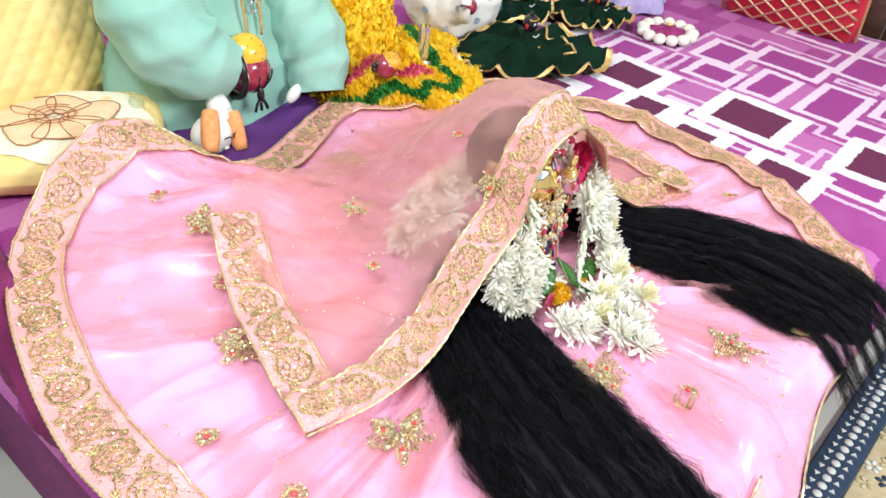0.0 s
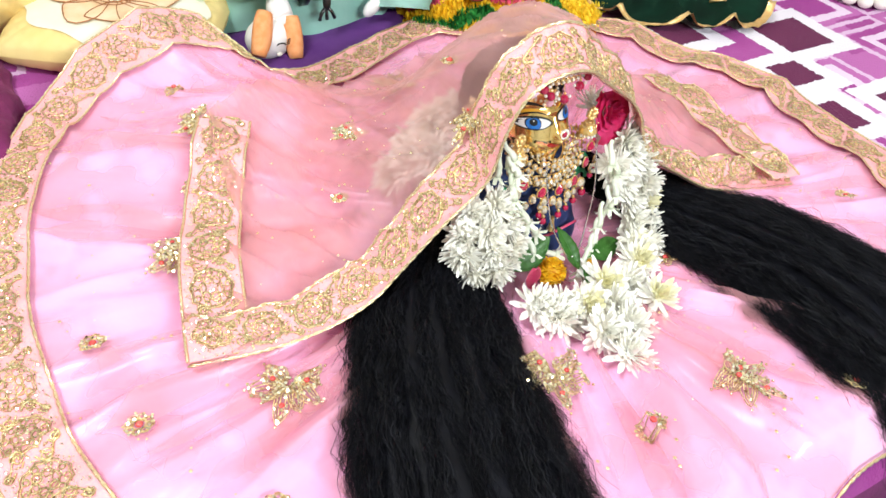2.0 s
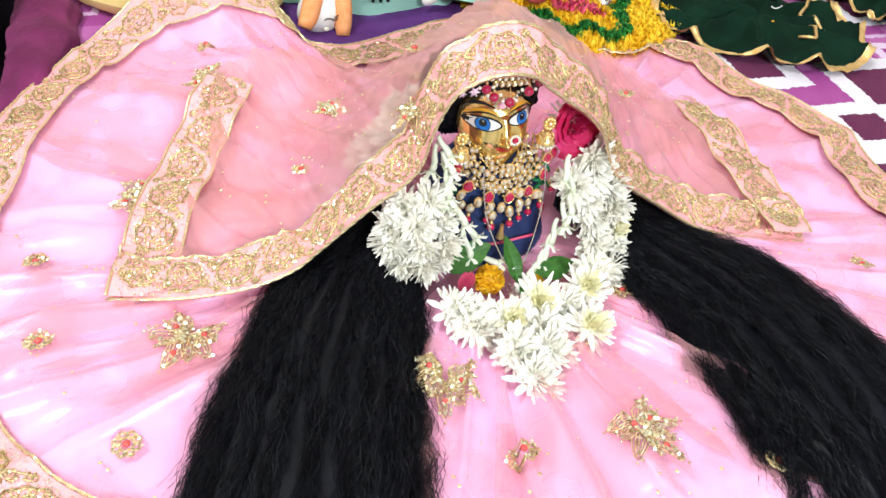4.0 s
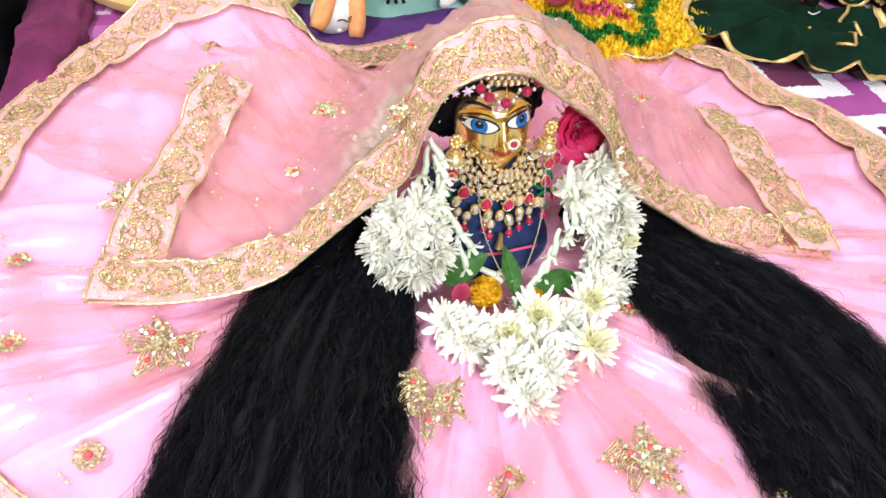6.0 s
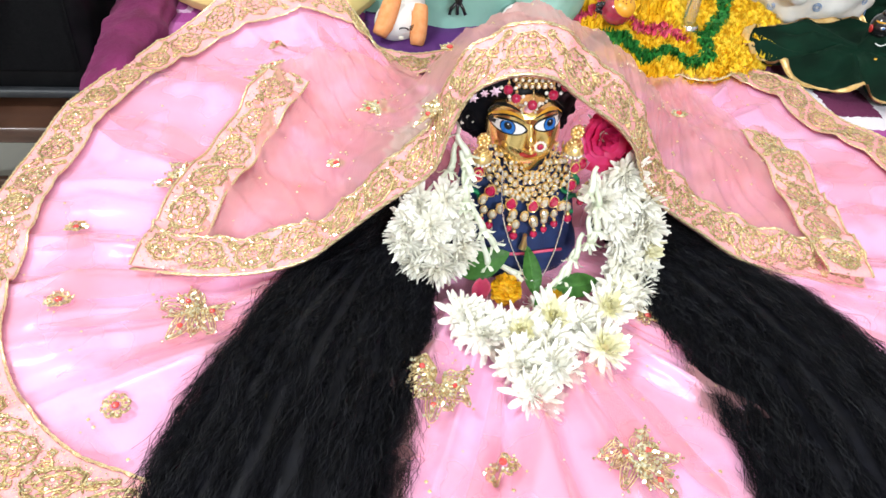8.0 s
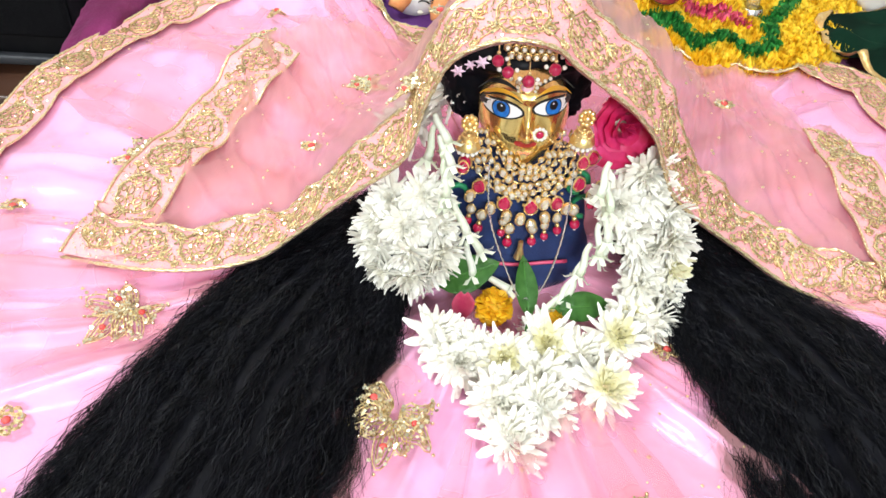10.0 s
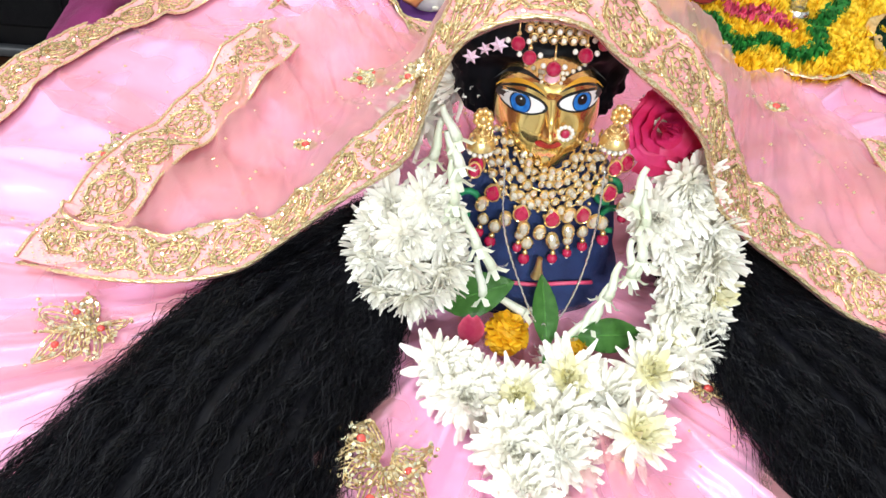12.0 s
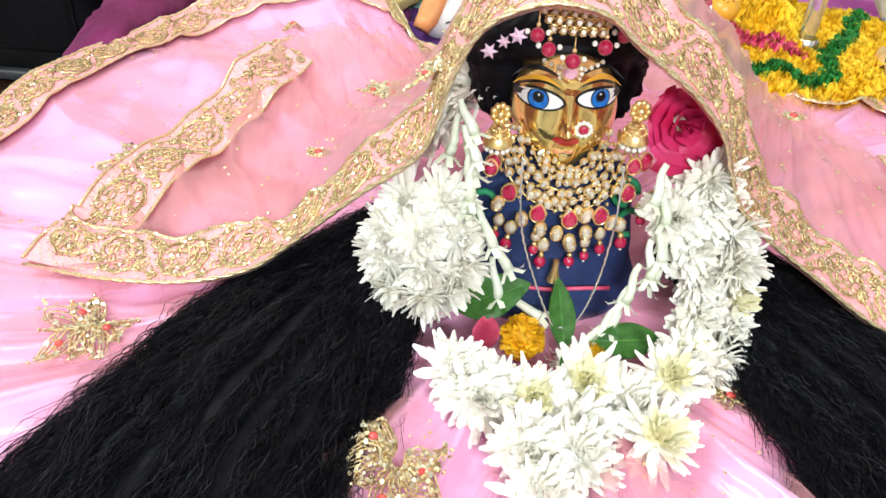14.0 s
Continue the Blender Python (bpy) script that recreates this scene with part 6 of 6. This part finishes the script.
# ---------------------------------------------------------------- green velvet figures
def velvet_figure(hem_pts, cen, head, label, seed, lift):
    d = thing("velvet_dress", label, "dress", "velvet dresses", at=(cen[0], cen[1], 0))
    c = V(*cen, 0)

    def at(s, r):
        h = spline([V(x, y, 0) for x, y in hem_pts], s % 1, True)
        p = c + (h - c) * r
        z = 0.010 + lift * max(0.0, 1 - r) ** 1.3 + smooth01(r * 2) * (0.030 * (1 - abs(nz(s * 10 + seed, r * 1.2, seed))) ** 4 + 0.008 * nz(s * 24, r * 2, seed))
        return V(p.x, p.y, z)
    bm = bmesh.new()
    sheet(bm, lambda u, v: at(u, 0.02 + 0.96 * v), 150, 36, True)
    part("velvet_cloth", bm, M_velvet, d)
    bm = bmesh.new()
    sheet(bm, lambda u, v: at(u, 0.935 + 0.07 * v) + V(0, 0, 0.003 + 0.006 * nz(u * 60, v * 2)), 170, 4, True)
    part("gold_hem", bm, M_goldband, d, "crinkled gold ribbon hem")
    bm = bmesh.new()
    tube(bm, [at(0.30 + 0.012 * i, 0.55 + 0.10 * math.sin(i * 0.8)) + V(0, 0, 0.004) for i in range(26)], 0.0035, 5)
    part("gold_edge", bm, M_goldband, d, "folded gold ribbon edge")
    bm = bmesh.new()
    hx, hy, hz = head
    ball(bm, (hx, hy, hz), 0.019, 0, 24, 16, (0.9, 0.95, 1.1))
    ball(bm, (hx, hy, hz + 0.022), 0.006, 0, 10, 6)
    ball(bm, (hx, hy - 0.016, hz - 0.001), 0.004, 0, 8, 6)
    sheet(bm, lambda u, v: V(hx + (0.011 + 0.026 * v) * math.cos(6.2832 * u), hy + (0.010 + 0.020 * v) * math.sin(6.2832 * u), hz - 0.016 - 0.05 * v), 24, 8, True, 1)
    for sg in (-1, 1):
        ball(bm, (hx + sg * 0.017, hy - 0.002, hz - 0.004), 0.005, 2, 8, 6, (0.5, 1, 1.4))
        ball(bm, (hx + sg * 0.0065, hy - 0.0165, hz + 0.003), 0.0045, 3, 10, 6, (1, 0.35, 0.55))
        ball(bm, (hx + sg * 0.0065, hy - 0.0182, hz + 0.003), 0.0020, 4, 8, 6, (1, 0.4, 1))
    tube(bm, [V(hx + 0.015 * math.cos(t), hy - 0.006 - 0.010 * abs(math.sin(t)), hz + 0.011) for t in [i * 0.35 for i in range(10)]], 0.0014, 4, 5)
    for q in range(9):
        ball(bm, (hx - 0.010 + 0.0025 * q, hy - 0.020, hz - 0.022 - 0.004 * math.sin(q * 0.39)), 0.0014, 3, 6, 4)
    ball(bm, (hx - 0.012, hy - 0.040, hz - 0.046), 0.008, 5, 10, 6)
    ball(bm, (hx - 0.024, hy - 0.036, hz - 0.048), 0.006, 2, 10, 6)
    solo("figurine", bm, [M_dark, M_velvet, M_lip, M_white, M_iris, M_ochre], "small black metal figurine with painted eyes, dressed in green velvet", "figurine", "figurines")


velvet_figure([(0.465, 0.545), (0.505, 0.475), (0.60, 0.405), (0.70, 0.355), (0.80, 0.375), (0.84, 0.45), (0.84, 0.56), (0.74, 0.63), (0.60, 0.64), (0.51, 0.61)], (0.675, 0.53), (0.685, 0.530, 0.078), "dark green velvet dress with gold hem spread round a figurine", 2.0, 0.03)
velvet_figure([(0.90, 0.52), (0.98, 0.46), (1.06, 0.47), (1.10, 0.55), (1.04, 0.66), (0.93, 0.66)], (1.0, 0.56), (0.99, 0.535, 0.075), "dark green velvet dress with gold hem beside another", 6.0, 0.03)
velvet_figure([(0.74, 0.68), (0.86, 0.60), (0.96, 0.66), (0.94, 0.78), (0.82, 0.82), (0.74, 0.76)], (0.85, 0.71), (0.86, 0.67, 0.07), "dark green velvet dress with gold hem lying behind", 9.0, 0.03)

# lilac woollen dress and white bobble ring
bm = bmesh.new()
sheet(bm, lambda u, v: V(1.20 + 0.13 * math.sin(math.pi * v * 0.5 + 0.02) * math.cos(6.2832 * u) * (1 + 0.14 * math.sin(7 * 6.2832 * u)), 0.60 + 0.12 * math.sin(math.pi * v * 0.5 + 0.02) * math.sin(6.2832 * u) * (1 + 0.14 * math.sin(7 * 6.2832 * u)), 0.012 + 0.07 * math.cos(math.pi * v * 0.5) + 0.008 * nz(u * 20, v * 6)), 110, 24, True)
ball(bm, (1.16, 0.56, 0.075), 0.03, 1, 16, 10)
solo("woollen_dress", bm, [M_lilac, M_velvet], "lilac knitted woollen dress with a dark green top", "dress")
ringt = thing("bobble_ring", "maroon cloth rosette ringed with white woollen bobbles", "doll dress", at=(1.085, 0.385, 0))
for k in range(13):
    a = k * 2 * math.pi / 13
    bm = bmesh.new()
    ball(bm, (1.085 + 0.068 * math.cos(a), 0.385 + 0.060 * math.sin(a), 0.016), 0.0155, 0, 12, 8, (1.1, 1, 0.85), Matrix.Rotation(a, 4, "Z"))
    part("bobble", bm, M_wool, ringt)
bm = bmesh.new()
sheet(bm, lambda u, v: V(1.085 + 0.058 * v * math.cos(6.2832 * u), 0.385 + 0.050 * v * math.sin(6.2832 * u), 0.030 - 0.018 * v + 0.006 * math.sin(9 * 6.2832 * u) * v), 72, 8, True)
part("rosette", bm, mat("maroon_satin", (0.25, 0.01, 0.12), 0.5, var=(0.34, 0.03, 0.18), scale=40, sheen=0.3), ringt)
bm = bmesh.new()
for k in range(6):
    ball(bm, (1.085 + 0.007 * math.cos(k * 1.26) * (k < 5), 0.385 + 0.007 * math.sin(k * 1.26) * (k < 5), 0.034), 0.0035, 0, 8, 5)
part("gold_button", bm, M_gold, ringt)

# red cushion with gold lattice, leaning at the far end
rc = thing("red_cushion", "red velvet cushion with gold lattice ribbon leaning on the headboard", "cushion", at=(1.37, 0.22, 0))
RM = Matrix.Translation(V(1.405, 0.215, 0.125)) @ Matrix.Rotation(radians(8), 4, "Z") @ Matrix.Rotation(radians(62), 4, "Y") @ Matrix.Rotation(radians(180), 4, "Z")
bm = bmesh.new()
pillow(bm, RM, 0.15, 0.18, 0.03, 0, 0, 40, 0.35)
part("cushion_cover", bm, M_red, rc)


def red_face(x, y, sg):
    e = max(0.0, (1 - (x / 0.15) ** 4) * (1 - (y / 0.18) ** 4)) ** 0.35
    return RM @ V(x, y, sg * (0.03 * e + 0.002))


for dr in (1, -1):
    for k in range(-4, 5):
        pts = []
        for i in range(25):
            x = -0.14 + 0.28 * i / 24
            y = dr * x * 1.15 + k * 0.058
            if abs(y) < 0.172:
                pts.append((x, y))
        if len(pts) > 2:
            for sg in (1, -1):
                bm = bmesh.new()
                tube(bm, [red_face(x, y, sg) for x, y in pts], 0.0034, 5)
                part("gold_ribbon", bm, M_cord, rc)
bm = bmesh.new()
tube(bm, [RM @ V(0.15 * x, 0.18 * y, 0) for x, y in [(-1 + i / 8, -1) for i in range(16)] + [(1, -1 + i / 8) for i in range(16)] + [(1 - i / 8, 1) for i in range(16)] + [(-1, 1 - i / 8) for i in range(16)]], 0.005, 6, 0, True)
part("gold_piping", bm, M_goldband, rc)

board = thing("headboard", "dark wooden headboard at the end of the bed", "headboard", at=(1.70, 0.4, FLOOR))
for k in range(4):
    bm = bmesh.new()
    block(bm, (1.67, -0.38 + 0.41 * k, FLOOR), (1.71, -0.38 + 0.41 * k + 0.405, 0.42), 0, 0.006)
    part("panel", bm, M_wood, board)

# ---------------------------------------------------------------- speaker and stool beside the bed
stool = thing("stool", "dark wooden stool standing beside the bed", "stool", at=(-0.92, 0.62, FLOOR))
bm = bmesh.new()
block(bm, (-1.16, 0.52, -0.155), (-0.600, 0.98, -0.125), 0, 0.006)
part("seat", bm, M_wood, stool)
for x in (-1.13, -0.645):
    for y in (0.55, 0.92):
        bm = bmesh.new()
        block(bm, (x, y, FLOOR), (x + 0.035, y + 0.035, -0.155), 0, 0.004)
        part("leg", bm, M_wood, stool)
bm = bmesh.new()
block(bm, (-1.10, 0.56, -0.29), (-0.65, 0.575, -0.255), 0, 0.003)
part("stretcher", bm, M_wood, stool)
spk = thing("speaker", "black plastic loudspeaker with a cloth grille on a wooden stool", "speaker", at=(-0.90, 0.66, -0.125))
bm = bmesh.new()
block(bm, (-1.12, 0.60, -0.125), (-0.605, 0.97, 0.42), 0, 0.03)
part("cabinet", bm, M_plastic, spk)
bm = bmesh.new()
block(bm, (-1.09, 0.586, -0.06), (-0.63, 0.602, 0.38), 0, 0.008)
part("grille", bm, M_mesh, spk, "black cloth grille")
bm = bmesh.new()
tube(bm, [V(-0.86 + 0.13 * math.cos(t), 0.578, 0.10 + 0.13 * math.sin(t)) for t in [i * 0.1745 for i in range(36)]], 0.014, 10, 0, True)
part("speaker_ring", bm, M_dark, spk, "glossy black ring")
bm = bmesh.new()
sheet(bm, lambda u, v: V(-0.86 + 0.115 * v * math.cos(6.2832 * u), 0.600 - 0.02 * math.cos(v * 3.1) , 0.10 + 0.115 * v * math.sin(6.2832 * u)), 40, 12, True)
part("cone", bm, M_plastic, spk)
bm = bmesh.new()
block(bm, (-1.125, 0.582, -0.105), (-0.600, 0.60, -0.090), 0, 0.004)
part("trim_strip", bm, mat("grey_plastic", (0.02, 0.022, 0.026), 0.5, var=(0.03, 0.032, 0.036), scale=30), spk, "dark grey trim")
for i in range(4):
    bm = bmesh.new()
    block(bm, (-1.06, 0.580, 0.25 + 0.022 * i), (-0.70, 0.588, 0.260 + 0.022 * i), 0, 0.002)
    part("slat", bm, M_dark, spk)

# rolled edge of the purple cover along the bed's side
bm = bmesh.new()
def roll(u, v):
    y = -0.30 + 1.5 * v
    a = u * 6.2832
    w = (0.033 + 0.012 * smooth01((y - 0.35) / 0.15)) * (1 + 0.25 * nz(y * 5, 2) + 0.12 * nz(y * 16, 5))
    k = 1 + 0.22 * nz(math.cos(a) * 2, math.sin(a) * 2, y * 9) + 0.14 * (1 - abs(nz(math.cos(a) * 1.5, math.sin(a) * 1.5, y * 14))) ** 4
    return V(-0.548 + 0.014 * smooth01((y - 0.35) / 0.15) + 0.008 * nz(y * 4, 8) + w * k * math.cos(a), y, -0.046 + 0.03 * smooth01((y - 0.3) / 0.2) + w * 0.8 * k * math.sin(a) + 0.02 * smooth01((y - 0.25) / 0.3))
sheet(bm, roll, 40, 110, True)
side = part("rolled_edge", bm, mat("magenta_plush", (0.12, 0.006, 0.055), 0.9, var=(0.20, 0.016, 0.10), scale=14, bump=0.7, bscale=60, bdist=0.006, sheen=0.1, tint=(0.9, 0.3, 0.6)), bed, "bunched magenta plush")

# ---------------------------------------------------------------- mat on the floor
fm = thing("floor_mat", "blue woven mat with a navy dotted border and beige floral band", "mat", at=(0.4, -0.8, FLOOR))
zf = FLOOR
for nm, y0, y1, m_, h, lb in (("navy_border", -0.458, -0.388, M_matnavy, 0.012, "navy woven border"), ("floral_ground", -0.56, -0.4585, M_matbeige, 0.008, "beige floral band"), ("blue_field", -1.8, -0.5605, M_matblue, 0.008, "ribbed blue field")):
    bm = bmesh.new()
    block(bm, (-0.5, y0, zf), (1.9, y1, zf + h), 0, 0.003)
    part(nm, bm, m_, fm, lb)
gm = bmesh.new()
bmesh.ops.create_cone(gm, cap_ends=True, segments=12, radius1=0.0085, radius2=0.0075, depth=0.002)
dot_me = finish("dot", gm, M_matwhite)
gm = bmesh.new()
bmesh.ops.create_cone(gm, cap_ends=True, segments=3, radius1=0.0065, radius2=0.0055, depth=0.002)
tri_me = finish("triangle", gm, M_matwhite, False)
for k in range(62):
    x = -0.2 + 0.0225 * k
    share("dot", dot_me, pose(x, -0.423, zf + 0.013), fm)
    for sg in (-1, 1):
        share("triangle", tri_me, pose(x, -0.423 + 0.018 * sg, zf + 0.013, 0, 0, 90 * sg), fm)
for k in range(60):
    bm = bmesh.new()
    x, y = -0.1 + 0.024 * k + rg.uniform(-0.006, 0.006), -0.50 + rg.uniform(-0.03, 0.03)
    col = k % 3
    for q in range(5):
        a = q * 1.2566 + k
        ball(bm, (x + 0.010 * math.cos(a), y + 0.010 * math.sin(a), zf + 0.009), 0.007, 0, 8, 4, (1, 0.7, 0.25), Matrix.Rotation(a, 4, "Z"))
    part("woven_flower", bm, (M_matwhite, M_matbeige, M_matnavy)[col], fm)
